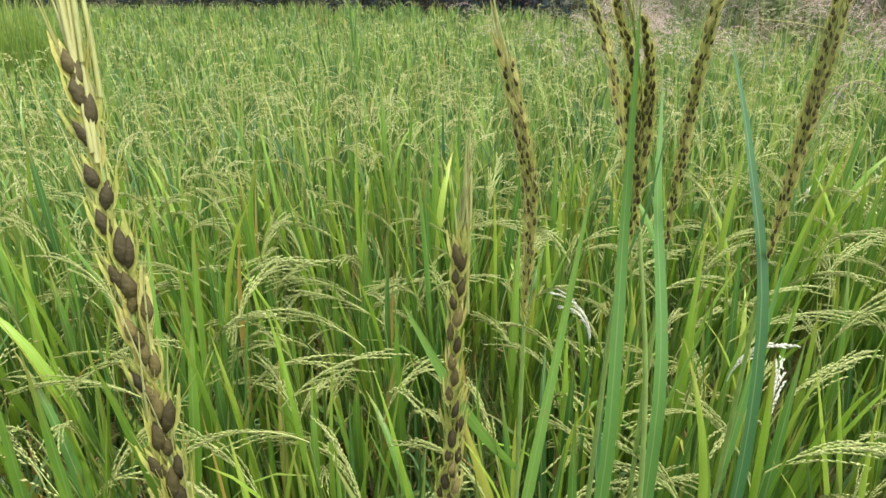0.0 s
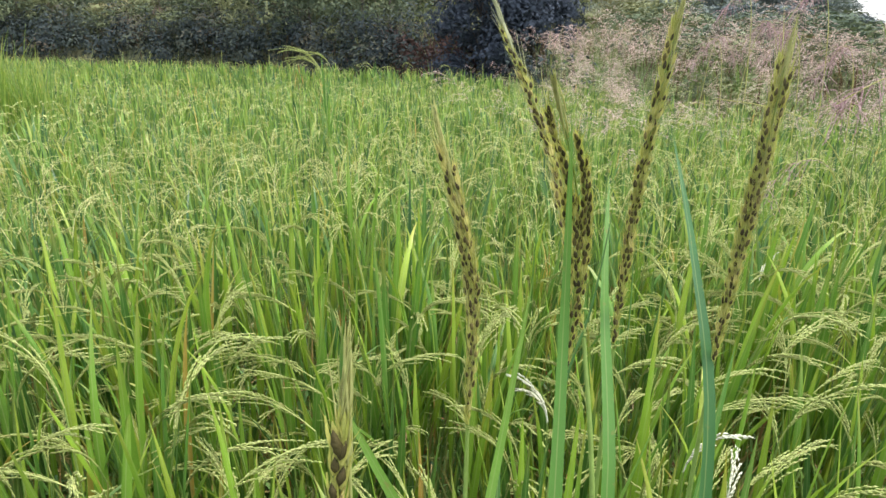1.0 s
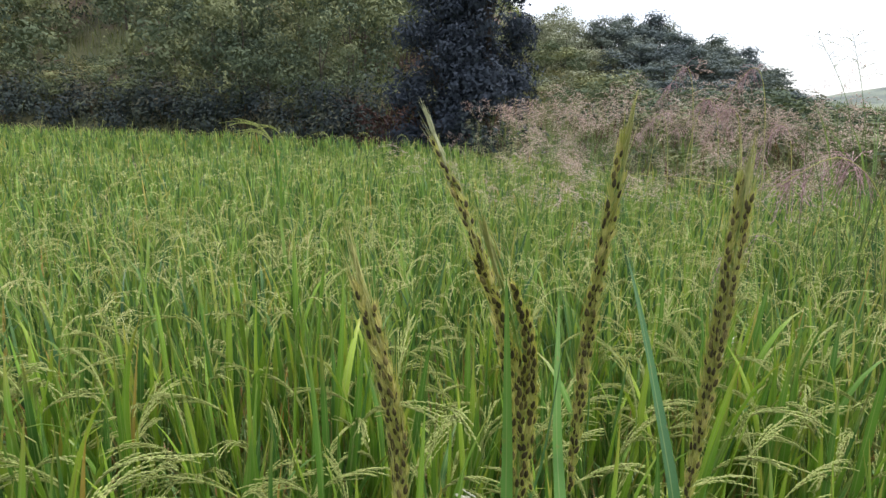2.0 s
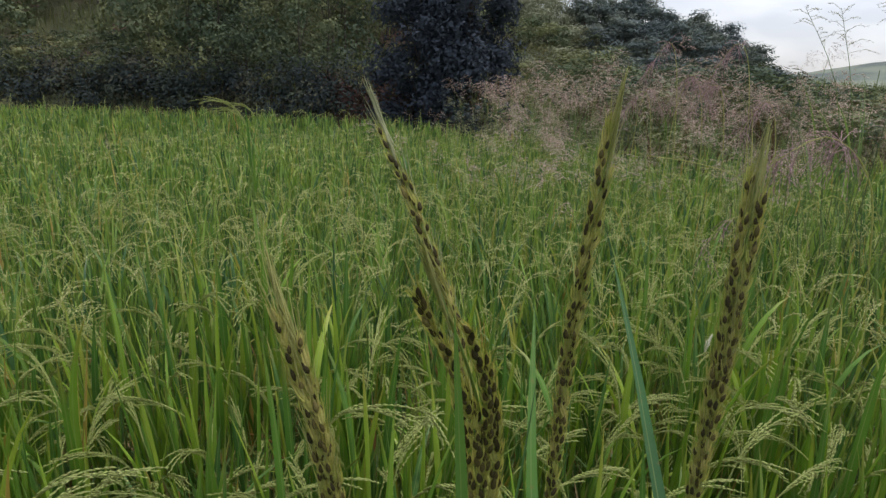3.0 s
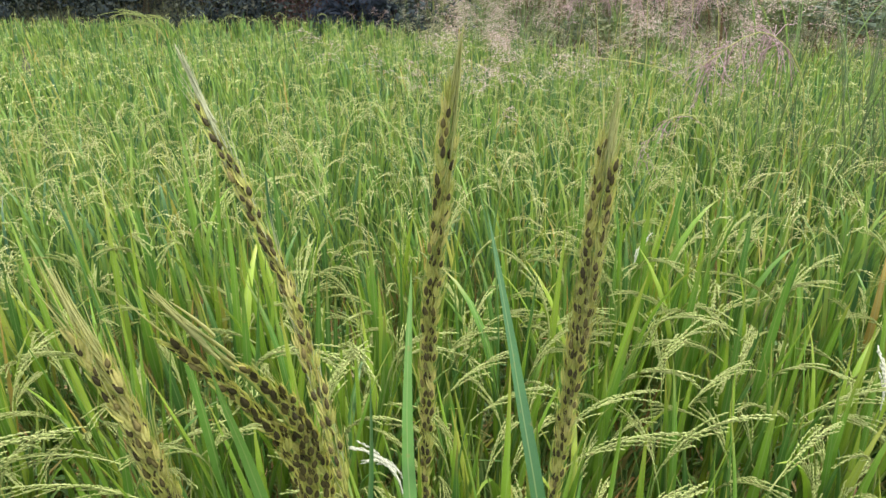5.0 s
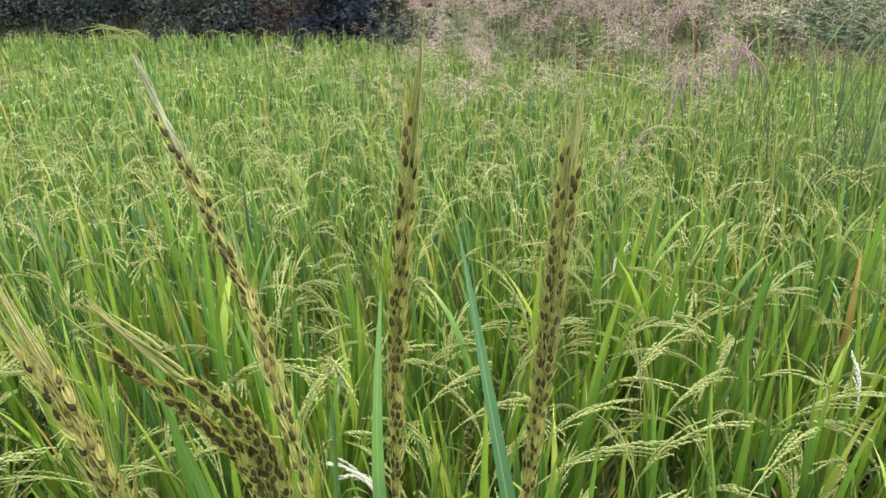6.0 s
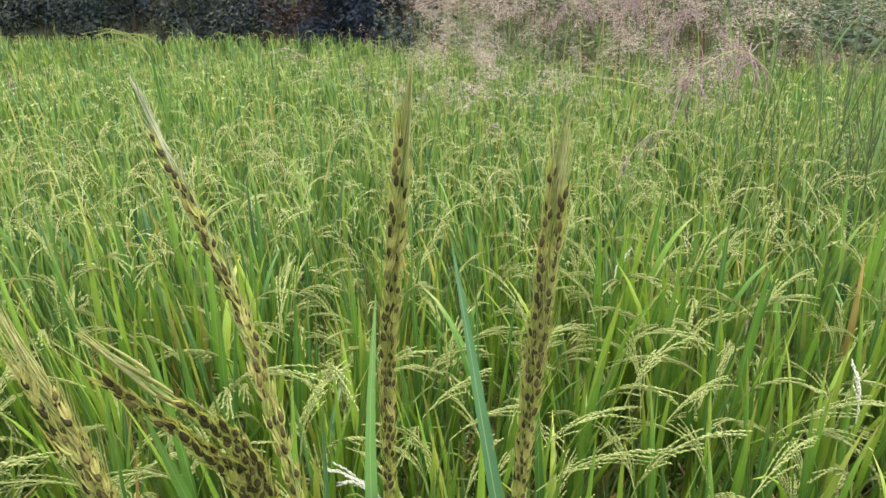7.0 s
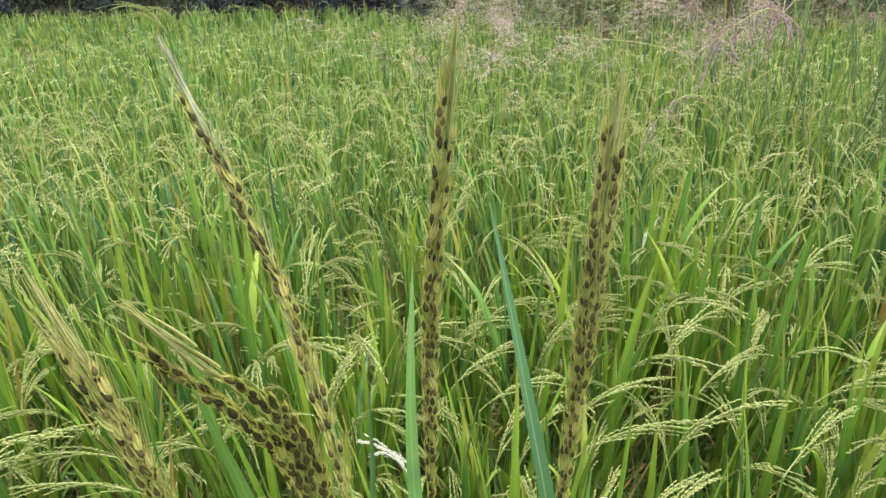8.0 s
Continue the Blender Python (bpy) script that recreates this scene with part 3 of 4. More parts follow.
far = [rice_bundle(rng, 19, 3, 4, 3, 0.0220, 3, 1.7) for k in range(8)]
far_rows = field_places(rng, 5.0, 11.0, 0.28, -48, 58)
split = [far_rows[k::8] for k in range(8)]
spread_all("rice_leaves", [b[0] for b in far], split, rice_leaf_mass, "green rice leaves further off in the paddy", "rice leaves")
spread_all("rice_heads", [b[1] for b in far], split, rice_grain_mass, "pale rice heads further off in the paddy", "rice heads")

dist = [rice_bundle(rng, 14, 1, 3, 2, 0.034, 2, 3.2) for k in range(6)]
dist_rows = np.concatenate((field_places(rng, 11.0, 40.0, 0.46, -46, 52), field_places(rng, 7.0, 22.0, 0.6, 58, 180), field_places(rng, 7.0, 22.0, 0.6, -180, -48)))
split = [dist_rows[k::6] for k in range(6)]
spread_all("rice_leaves", [b[0] for b in dist], split, rice_leaf_mass, "green rice leaves at the far side of the paddy", "rice leaves")
spread_all("rice_heads", [b[1] for b in dist], split, rice_grain_mass, "pale rice heads at the far side of the paddy", "rice heads")


back = [rice_bundle(rng, 20, 1, 3, 2, 0.036, 2, 2.3) for k in range(6)]
back_rows = np.concatenate((field_places(rng, 1.4, 7.0, 0.21, 58, 180), field_places(rng, 1.4, 7.0, 0.21, -180, -48)))
split = [back_rows[k::6] for k in range(6)]
spread_all("rice_leaves", [b[0] for b in back], split, rice_leaf_mass, "green rice leaves in the rest of the paddy", "rice leaves")
spread_all("rice_heads", [b[1] for b in back], split, rice_grain_mass, "pale rice heads in the rest of the paddy", "rice heads")


# ---- tall spotted rice in front ----
def spikelet_mesh(rng, name, dark):
    """A flattened pale husk with pointed tip and fine bristles, and a dark seed bulging from its face."""
    rows, ring = 6, 6
    V, Q, mats = [], [], []

    def lobe(L, W, T, shift, z0, which, wob):
        n0 = len(V)
        for i in range(rows + 1):
            t = i / rows
            r = math.sin(math.pi * t ** 0.8) ** 0.8 if 0 < t < 1 else 0.03
            r *= 1 + rng.uniform(-wob, wob)
            for j in range(ring):
                a = 2 * math.pi * j / ring
                V.append((W / 2 * r * math.cos(a), T / 2 * r * math.sin(a) + shift, (t - 0.5) * L + z0))
        for i in range(rows):
            for j in range(ring):
                Q.append((n0 + i * ring + j, n0 + i * ring + (j + 1) % ring, n0 + (i + 1) * ring + (j + 1) % ring, n0 + (i + 1) * ring + j))
                mats.append(which)

    lobe(0.0145, 0.0034, 0.0026, 0.0, 0.0, 0, 0.1)
    # two narrow outer scales
    for side in (-1, 1):
        n0 = len(V)
        for i, (x, z) in enumerate(((0.0008, -0.0062), (0.0021, -0.002), (0.0024, 0.003), (0.0018, 0.0095))):
            w = (0.0007, 0.0008, 0.0006, 0.0002)[i]
            V.append((side * (x - w), -0.0004, z))
            V.append((side * (x + w), -0.0011, z))
        for i in range(3):
            Q.append((n0 + 2 * i, n0 + 2 * i + 1, n0 + 2 * i + 3, n0 + 2 * i + 2))
            mats.append(0)
    for k in range(4):
        x0, z0 = rng.uniform(-0.0019, 0.0019), rng.uniform(-0.002, 0.006)
        out, ln = x0 * 1.6 + rng.normal(0, 0.0010), rng.uniform(0.008, 0.018)
        pts = np.array([(x0, 0.0006, z0), (x0 + out * 0.6, 0.0004, z0 + ln * 0.55), (x0 + out, 0.0, z0 + ln)])
        tv, tf = tube(pts, (0.00022, 0.00017, 0.00006), 3)
        n0 = len(V)
        V.extend(map(tuple, tv))
        Q.extend(tuple(int(q) + n0 for q in f) for f in tf)
        mats.extend([0] * len(tf))
    if dark:
        lobe(rng.uniform(0.0084, 0.0108), rng.uniform(0.0034, 0.0042), 0.0034, -0.0013, rng.uniform(-0.0015, 0.001), 1, 0.2)
    me = mesh_of(name, V, [Q], [husk_pale, seed_brown])
    me.polygons.foreach_set("material_index", np.array(mats, np.int32))
    return me


shape_rng = np.random.default_rng(3)
dark_spikelets = [spikelet_mesh(shape_rng, "spikelet", True) for k in range(6)]
pale_spikelets = [spikelet_mesh(shape_rng, "spikelet", False) for k in range(4)]


def along_path(pts, t):
    s = np.linspace(0, 1, len(pts))
    return np.array([np.interp(t, s, pts[:, k]) for k in range(3)])


def curve_through(points, n):
    """A smooth line through a few points."""
    points = np.asarray(points, float)
    m = len(points)
    out = []
    for t in np.linspace(0, m - 1, n):
        i = min(int(t), m - 2)
        f = t - i
        p0, p1, p2, p3 = points[max(i - 1, 0)], points[i], points[i + 1], points[min(i + 2, m - 1)]
        out.append(0.5 * (2 * p1 + (p2 - p0) * f + (2 * p0 - 5 * p1 + 4 * p2 - p3) * f ** 2 + (3 * p1 - p0 - 3 * p2 + p3) * f ** 3))
    return np.array(out)


def blade_through(line, width, turn):
    """One leaf along a line; turn: the bearing of its broad face, in degrees."""
    n = len(line)
    s = np.linspace(0, 1, n)
    d = unit(np.gradient(line, axis=0))
    a = radians(turn) + 0.35 * s
    side = np.stack((np.cos(a), np.sin(a), 0 * a), -1)
    side = unit(side - d * np.sum(side * d, 1)[:, None])
    nor = np.cross(side, d)
    half = (width / 2 * (np.minimum(1.0, 0.55 + 1.5 * s) * (1 - s ** 3) + 0.01))[:, None]
    V = np.stack((line - side * half + nor * half * 0.3, line, line + side * half + nor * half * 0.3), 1)
    i = np.arange(n - 1)
    F = np.concatenate([np.stack((i * 3 + k, i * 3 + k + 1, i * 3 + k + 4, i * 3 + k + 3), -1) for k in (0, 1)])
    return V.reshape(-1, 3), F, np.repeat(s, 3)


def tall_rice(rng, foot, bend, low, top, branches, per, spreadw, darkness, awn, grey, leaves, label, front=(0.2, 0.25, 1.45), mid=None):
    """A tall plant: culm from the mud, an upright spotted head from low to top, and leaves as rows of
    height on the culm, points up to the tip, width, bearing of the face, and whether it is bluish."""
    foot, bend, low, top = (np.array(p, float) for p in (foot, bend, low, top))
    root = thing("tall_rice_plant", *foot, label, "tall rice", "tall spotted rice plants")
    line = curve_through([foot, bend, low], 16) - foot
    part("culm", Heap().add(*tube(line, np.linspace(0.0042, 0.0020, 16), 7)).mesh("culm", culm_green), root)
    mid = (low + top) / 2 + (low - bend) * 0.03 if mid is None else np.array(mid, float)
    head_line = curve_through([low + (low - bend) * 0.02, mid, top], 12) - foot
    d = unit(top - low)
    toward = np.array(front) - (low + top) / 2
    facing = unit(toward - d * np.dot(toward, d))
    sidew = np.cross(d, facing)
    rach = Heap().add(*tube(head_line, np.linspace(0.0016, 0.0007, 12), 5))
    awns = Heap()
    spots = []
    for b in range(branches):
        f0 = 0.02 + 0.50 * b / max(1, branches - 1)
        f1 = min(1.0, f0 + rng.uniform(0.42, 0.55))
        if b == branches - 1:
            f1 = 1.0
        off = spreadw * rng.uniform(0.5, 1.0) * (1 if b % 2 else -1) * (1 - 0.35 * f0)
        dep = spreadw * rng.uniform(-0.5, 0.8)
        path = []
        for t in np.linspace(0, 1, 8):
            grow = math.sin(min(1, t * 1.4) * math.pi / 2)
            path.append(along_path(head_line, f0 + (f1 - f0) * t) + sidew * off * grow * (1 + 0.35 * t) + facing * dep * grow)
        path = np.array(path)
        rach.add(*tube(path, np.linspace(0.0009, 0.0005, 8), 4))
        count = max(4, int(1.05 * per * (f1 - f0)))
        for k in range(count):
            t = (k + 0.5) / count
            p = along_path(path, t)
            w = unit(along_path(path, min(1, t + 0.06)) - along_path(path, max(0, t - 0.06)))
            flip = 1 if k % 2 else -1
            spots.append((p + sidew * flip * 0.0011 + facing * rng.uniform(0.0004, 0.0016), unit(w + sidew * flip * 0.13 + rng.normal(0, 0.09, 3)), rng.random() < darkness))
            if rng.random() < awn[0]:
                n = 5
                ln = awn[1] * rng.uniform(0.6, 1.25)
                out = unit(w + sidew * flip * rng.uniform(0.0, 0.12) + facing * rng.uniform(-0.1, 0.1))
                q = p + out * 0.004
                curve = np.array([q + out * ln * u + sidew * flip * ln * 0.06 * u * u for u in np.linspace(0, 1, n)])
                awns.add(*tube(curve, np.linspace(0.00055, 0.00012, n), 3))
    # the slim closed tip above the last seeds
    point = along_path(head_line, 1.0) + unit(head_line[-1] - head_line[-3]) * awn[2]
    for k in range(18):
        q = along_path(head_line, rng.uniform(0.82, 1.0)) + sidew * rng.normal(0, 0.0014) + facing * rng.normal(0, 0.0012)
        end = point + sidew * rng.normal(0, 0.0016) + facing * rng.normal(0, 0.0016)
        end = q + (end - q) * rng.uniform(0.6, 1.05)
        curve = np.array([q + (end - q) * u + sidew * 0.0008 * math.sin(3.1 * u) * (-1) ** k for u in np.linspace(0, 1, 5)])
        awns.add(*tube(curve, np.array((0.0007, 0.0008, 0.0006, 0.0004, 0.0001)), 4))
    head = part("panicle", rach.mesh("rachis", culm_green), root, "upright spotted grain head")
    part("bristle_tuft", awns.mesh("bristle_tuft", awn_grey if grey else awn_pale), head, "long pale bristles")
    for k, (p, w, is_dark) in enumerate(spots):
        ob = part("spikelet", dark_spikelets[k % 6] if is_dark else pale_spikelets[k % 4], head)
        x = np.cross(-facing, w)
        x = unit(x)
        y = np.cross(w, x)
        m = Matrix((x, y, w)).transposed().to_4x4()
        spin = Matrix.Rotation(rng.normal(0, 0.5), 4, "Z")
        size = rng.uniform(0.68, 0.92)
        ob.matrix_basis = Matrix.Translation(Vector(p)) @ m @ spin @ Matrix.Diagonal((size, size, size, 1))
    for f, points, width, turn, blue in leaves:
        at = along_path(line, f)
        V, F, A = blade_through(curve_through([at] + [np.array(p, float) - foot for p in points], 20) - at, width, turn)
        ob = part("leaf", mesh_of("leaf", V, [F], blue_leaf if blue else tall_leaf, A, ribs=True), root)
        ob.location = at
    return root


rng = np.random.default_rng(5)
SPOT = "tall rice plant with an upright brown-spotted bristly head"
# foot, bend, head base, head top
tall_rice(rng, (0.06, 0.19, 0), (0.052, 0.165, 0.9), (0.043, 0.162, 1.16), (0.008, 0.207, 1.372), 3, 34, 0.0016, 0.9, (0.6, 0.03, 0.06), False,
          [], SPOT, (0.11, 0.06, 1.39), (0.028, 0.171, 1.281))
tall_rice(rng, (0.075, 0.25, 0), (0.08, 0.235, 0.8), (0.088, 0.238, 1.05), (0.100, 0.256, 1.305), 3, 36, 0.0019, 0.9, (0.5, 0.03, 0.035), False,
          [(0.72, [(-0.02, 0.33, 1.02)], 0.012, 0, False)], SPOT, (0.11, 0.06, 1.40), (0.093, 0.245, 1.194))
tall_rice(rng, (0.15, 0.60, 0), (0.157, 0.612, 0.75), (0.159, 0.617, 1.05), (0.131, 0.633, 1.335), 7, 42, 0.0044, 0.50, (0.8, 0.05, 0.045), False,
          [(0.36, [(0.14, 0.52, 0.75), (0.152, 0.484, 0.93), (0.181, 0.519, 1.10), (0.204, 0.542, 1.246)], 0.013, 0, False), (0.62, [(0.10, 0.60, 0.95), (0.03, 0.62, 1.08)], 0.015, -15, False)], SPOT, mid=(0.159, 0.622, 1.209))
tall_rice(rng, (0.30, 0.55, 0), (0.292, 0.58, 0.85), (0.271, 0.627, 1.15), (0.191, 0.739, 1.437), 5, 38, 0.0032, 0.60, (0.8, 0.035, 0.042), True,
          [(0.36, [(0.30, 0.585, 0.75), (0.306, 0.612, 0.99), (0.311, 0.713, 1.157), (0.331, 0.813, 1.272)], 0.017, 0, False), (0.40, [(0.262, 0.65, 0.80), (0.258, 0.656, 1.05), (0.276, 0.633, 1.181), (0.283, 0.611, 1.301)], 0.013, 40, True)],
          "tall rice plant with a slim greyish bristly spotted head", mid=(0.238, 0.683, 1.312))
tall_rice(rng, (0.245, 0.64, 0), (0.245, 0.62, 0.8), (0.246, 0.597, 1.10), (0.215, 0.538, 1.380), 7, 48, 0.0092, 0.92, (0.3, 0.03, 0.035), False,
          [(0.36, [(0.228, 0.53, 0.80), (0.227, 0.50, 1.0), (0.232, 0.547, 1.21), (0.221, 0.523, 1.374)], 0.015, 0, False)], SPOT, mid=(0.247, 0.581, 1.271))
tall_rice(rng, (0.32, 0.69, 0), (0.321, 0.70, 0.8), (0.324, 0.70, 1.10), (0.351, 0.701, 1.447), 7, 46, 0.0033, 0.66, (0.7, 0.035, 0.036), False,
          [(0.50, [(0.36, 0.64, 1.05)], 0.014, 30, False)], SPOT, mid=(0.331, 0.704, 1.276))
tall_rice(rng, (0.405, 0.64, 0), (0.41, 0.65, 0.8), (0.418, 0.66, 1.10), (0.447, 0.678, 1.415), 9, 47, 0.0046, 0.58, (0.7, 0.04, 0.036), False,
          [(0.36, [(0.418, 0.62, 0.80), (0.413, 0.64, 1.05), (0.403, 0.715, 1.209), (0.399, 0.805, 1.321)], 0.018, 10, True), (0.50, [(0.47, 0.72, 1.10)], 0.014, 10, False)], SPOT, mid=(0.431, 0.662, 1.276))


# ---- rice stems with large nodding heads among the near plants ----
def heavy_rice(rng, x, y, az, size):
    root = thing("bowed_rice_plant", x, y, 0, "single rice stem bowed by a full pale head", "rice plant", "heavy-headed rice stems")
    line = curve_through([(0, 0, 0), (-0.02 * math.cos(radians(az)), -0.02 * math.sin(radians(az)), 0.4), (0, 0, 0.745)], 8)
    part("culm", Heap().add(*tube(line, np.linspace(0.0032, 0.0016, 8), 5)).mesh("culm", culm_green), root)
    h = panicle(rng, size, rng.uniform(0.7, 1.4), 8, 19, 0.0106, True, None, (0, 0, 0), radians(az), 0.75, 0.30)
    part("panicle", h.mesh("panicle", rice_grain), root).location = line[-1]
    for k in range(3):
        V, F, A = blades([(0, 0, 0)], [rng.uniform(0, 6.28)], [rng.uniform(0.28, 0.42)], [rng.uniform(0.03, 0.2)], [rng.uniform(0.05, 0.4)], [rng.uniform(0.012, 0.017)], 7, 2.0, 0.2, 0.4)
        part("leaf", mesh_of("leaf", V, [F], rice_leaf, A, ribs=True), root).location = along_path(line, rng.uniform(0.35, 0.7))


rng = np.random.default_rng(14)
BOWED = ((-0.27, 1.05, 178, 0.24), (-0.22, 1.10, 192, 0.21), (1.02, 1.22, 14, 0.18), (0.60, 1.22, -5, 0.17), (0.66, 1.53, 8, 0.17),
         (0.77, 1.03, -14, 0.25), (0.77, 1.16, 4, 0.22), (0.90, 1.33, 172, 0.22), (1.40, 1.46, -20, 0.24), (1.20, 1.58, 160, 0.20), (1.05, 1.02, 20, 0.20),
         (0.56, 1.33, 10, 0.17), (0.28, 1.40, -30, 0.17), (0.16, 1.84, -25, 0.17), (0.27, 1.86, -28, 0.16), (0.83, 1.49, 0, 0.18), (-0.29, 1.17, 200, 0.23),
         (-0.38, 1.52, 190, 0.20), (0.13, 1.20, -10, 0.20), (0.12, 1.43, 185, 0.17), (-0.42, 0.92, -10, 0.22), (-0.26, 0.70, 215, 0.20), (-0.05, 0.88, 5, 0.22),
         (-0.58, 0.83, 195, 0.22), (-0.62, 1.24, 190, 0.22), (0.66, 0.72, -6, 0.20), (1.24, 1.08, -15, 0.22), (-0.75, 1.40, 200, 0.18), (-0.08, 1.58, 185, 0.18))
for x, y, az, size in BOWED:
    heavy_rice(rng, x - 0.72 * size * math.cos(radians(az)), y - 0.72 * size * math.sin(radians(az)), az, size)


# ---- a few heads bleached by blight, their husks empty ----
def bleached_rice(rng, x, y, top, az):
    root = thing("bleached_rice_stem", x, y, 0, "rice stem with an empty bleached white head", "rice plant", "bleached rice stems")
    line = curve_through([(0, 0, 0), (0.01, 0.01, top * 0.5), (0, 0, top - 0.10)], 8)
    part("culm", Heap().add(*tube(line, np.linspace(0.0030, 0.0015, 8), 5)).mesh("culm", culm_green), root)
    h = panicle(rng, 0.13, rng.uniform(0.9, 1.6), 6, 14, 0.0105, True, None, (0, 0, 0), radians(az), 0.1, 0.34)
    part("panicle", h.mesh("panicle", white_grain), root, "chalky white empty head").location = line[-1]
    V, F, A = blades([(0, 0, 0)], [rng.uniform(0, 6.28)], [0.34], [0.1], [0.3], [0.014], 7, 2.0, 0.2, 0.4)
    part("leaf", mesh_of("leaf", V, [F], rice_leaf, A, ribs=True), root).location = along_path(line, 0.6)


for x, y, top, az in ((0.52, 0.90, 0.88, -20), (0.57, 0.85, 0.82, 60), (0.33, 1.06, 0.86, 160), (0.34, 1.11, 0.82, 200), (1.26, 1.12, 0.84, 70), (1.05, 1.75, 0.86, 30)):
    bleached_rice(rng, x, y, top, az)


# ---- tall nodding rice standing over the field ----
def nodding_rice(rng, x, y, top, az, size, droop, branches, label):
    root = thing("nodding_rice_plant", x, y, 0, label, "tall rice", "tall nodding rice in the paddy")
    line = curve_through([(0, 0, 0), (0.02, 0, top * 0.5), (0, 0.01, top - size * 0.25)], 10)
    part("culm", Heap().add(*tube(line, np.linspace(0.005, 0.0025, 10), 5)).mesh("culm", culm_green), root)
    h = panicle(rng, size, droop, branches + 2, 18, 0.013, True, None, (0, 0, 0), radians(az), 0.25, 0.36)
    part("panicle", h.mesh("panicle", rice_grain), root, "arching pale grain head").location = line[-1]
    for k in range(3):
        V, F, A = blades([(0, 0, 0)], [rng.uniform(0, 6.28)], [rng.uniform(0.3, 0.45)], [rng.uniform(0.1, 0.3)], [rng.uniform(0.1, 0.6)], [0.016], 7, 2.0, 0.2, 0.4)
        part("leaf", mesh_of("leaf", V, [F], tall_leaf, A, ribs=True), root).location = along_path(line, rng.uniform(0.5, 0.75))


rng = np.random.default_rng(8)
ARCH = "tall rice plant with an arching pale head above the field"
for x, y, top, az, size, droop, strands in ((-0.72, 4.50, 1.29, 180, 0.40, 1.9, 10), (-0.70, 4.46, 1.26, 172, 0.34, 2.2, 9), (-0.66, 4.52, 1.31, 186, 0.26, 2.3, 7)):
    nodding_rice(rng, x, y, top, az, size, droop, strands, ARCH)
for x, y, top, az in ((-1.08, 10.8, 1.07, 185), (-0.45, 11.9, 1.05, 175), (-0.95, 10.2, 1.03, 10), (0.25, 12.6, 1.0, 190)):
    nodding_rice(rng, x, y, top, az, 0.30, 2.7, 5, "tall hooked rice stem above the far field")
for x, y, top in ((-6.94, 15.4, 0.98), (-5.74, 16.9, 1.0), (-6.6, 16.2, 0.94), (-7.9, 16.0, 0.96), (-4.2, 15.8, 0.92), (-9.2, 17.0, 0.98), (0.9, 13.0, 0.88), (-2.6, 14.2, 0.92)):
    nodding_rice(rng, x, y, top, 90, 0.30, 0.25, 4, "upright late rice stem above the far field")


# ---- weedy grass on the bund ----
def build_weed(rng, tallness, pink):
    root = thing("weed_grass", 0, 0, 0, "tall weedy grass with airy pinkish seed heads" if pink else "tall weedy grass with thin greenish seed heads", "wild grass", "weedy grasses beside the paddy")
    for k in range(5):
        az = rng.uniform(0, 6.28)
        H = tallness * rng.uniform(0.66, 1.12)
        lean = rng.uniform(0.05, 0.42)
        s = np.linspace(0, 1, 7)
        bend = lean * s ** 1.6
        r = rng.uniform(0.02, 0.30)
        foot = np.array((r * np.cos(az), r * np.sin(az), -0.02))
        pts = foot + np.stack((np.cos(az) * bend * H, np.sin(az) * bend * H, s * H * (1 - 0.1 * lean)), -1)
        part("culm", Heap().add(*tube(pts, np.linspace(0.0034, 0.0014, 7), 4)).mesh("culm", weed_leaf), root)
        heap = Heap()
        way = unit(pts[-1] - pts[-2])
        L = rng.uniform(0.26, 0.42)
        C, W = [], []
        for b in range(16):
            t = b / 16
            at = pts[-1] + way * L * (t - 0.5) + np.array((np.cos(az), np.sin(az), -0.6)) * 0.3 * L * t * t
            ba = rng.uniform(0, 6.28)
            o = unit(way * 0.55 + 0.7 * np.array((np.cos(ba), np.sin(ba), 0)))
            l = L * rng.uniform(0.4, 0.85) * (1 - 0.4 * t)
            u = np.linspace(0, 1, 4)
            line = at + o * l * u[:, None] + np.array((0, 0, -0.6)) * l * (u ** 2)[:, None] + 0.25 * l * (u ** 2)[:, None] * np.array((np.cos(az), np.sin(az), 0))
            heap.add(*tube(line, (0.0010, 0.0009, 0.0008, 0.0006), 3))
            for c in range(5):
                p = along_path(line, 0.15 + 0.85 * c / 5)
                C.append(p + rng.normal(0, 0.010, 3))
                W.append(o + rng.normal(0, 0.4, 3) + np.array((0, 0, -0.3)))
        heap.add(*husks(np.array(C), np.array(W), 0.019, 0.0078, 3))
        part("seed_head", heap.mesh("seed_head", weed_head if pink else weed_head_green), root)
        n = 7
        V, F, A = blades(np.tile(foot, (n, 1)) + rng.normal(0, 0.05, (n, 3)) * (1, 1, 0), rng.uniform(0, 6.28, n), rng.uniform(0.4, 0.85, n), rng.uniform(0.05, 0.4, n), rng.uniform(0.2, 1.2, n), rng.uniform(0.010, 0.017, n), 6, 1.8, 0.2, 0.5)
        part("leaf_tuft", mesh_of("leaf_tuft", V, [F], weed_leaf, A, ribs=True), root)
    return root


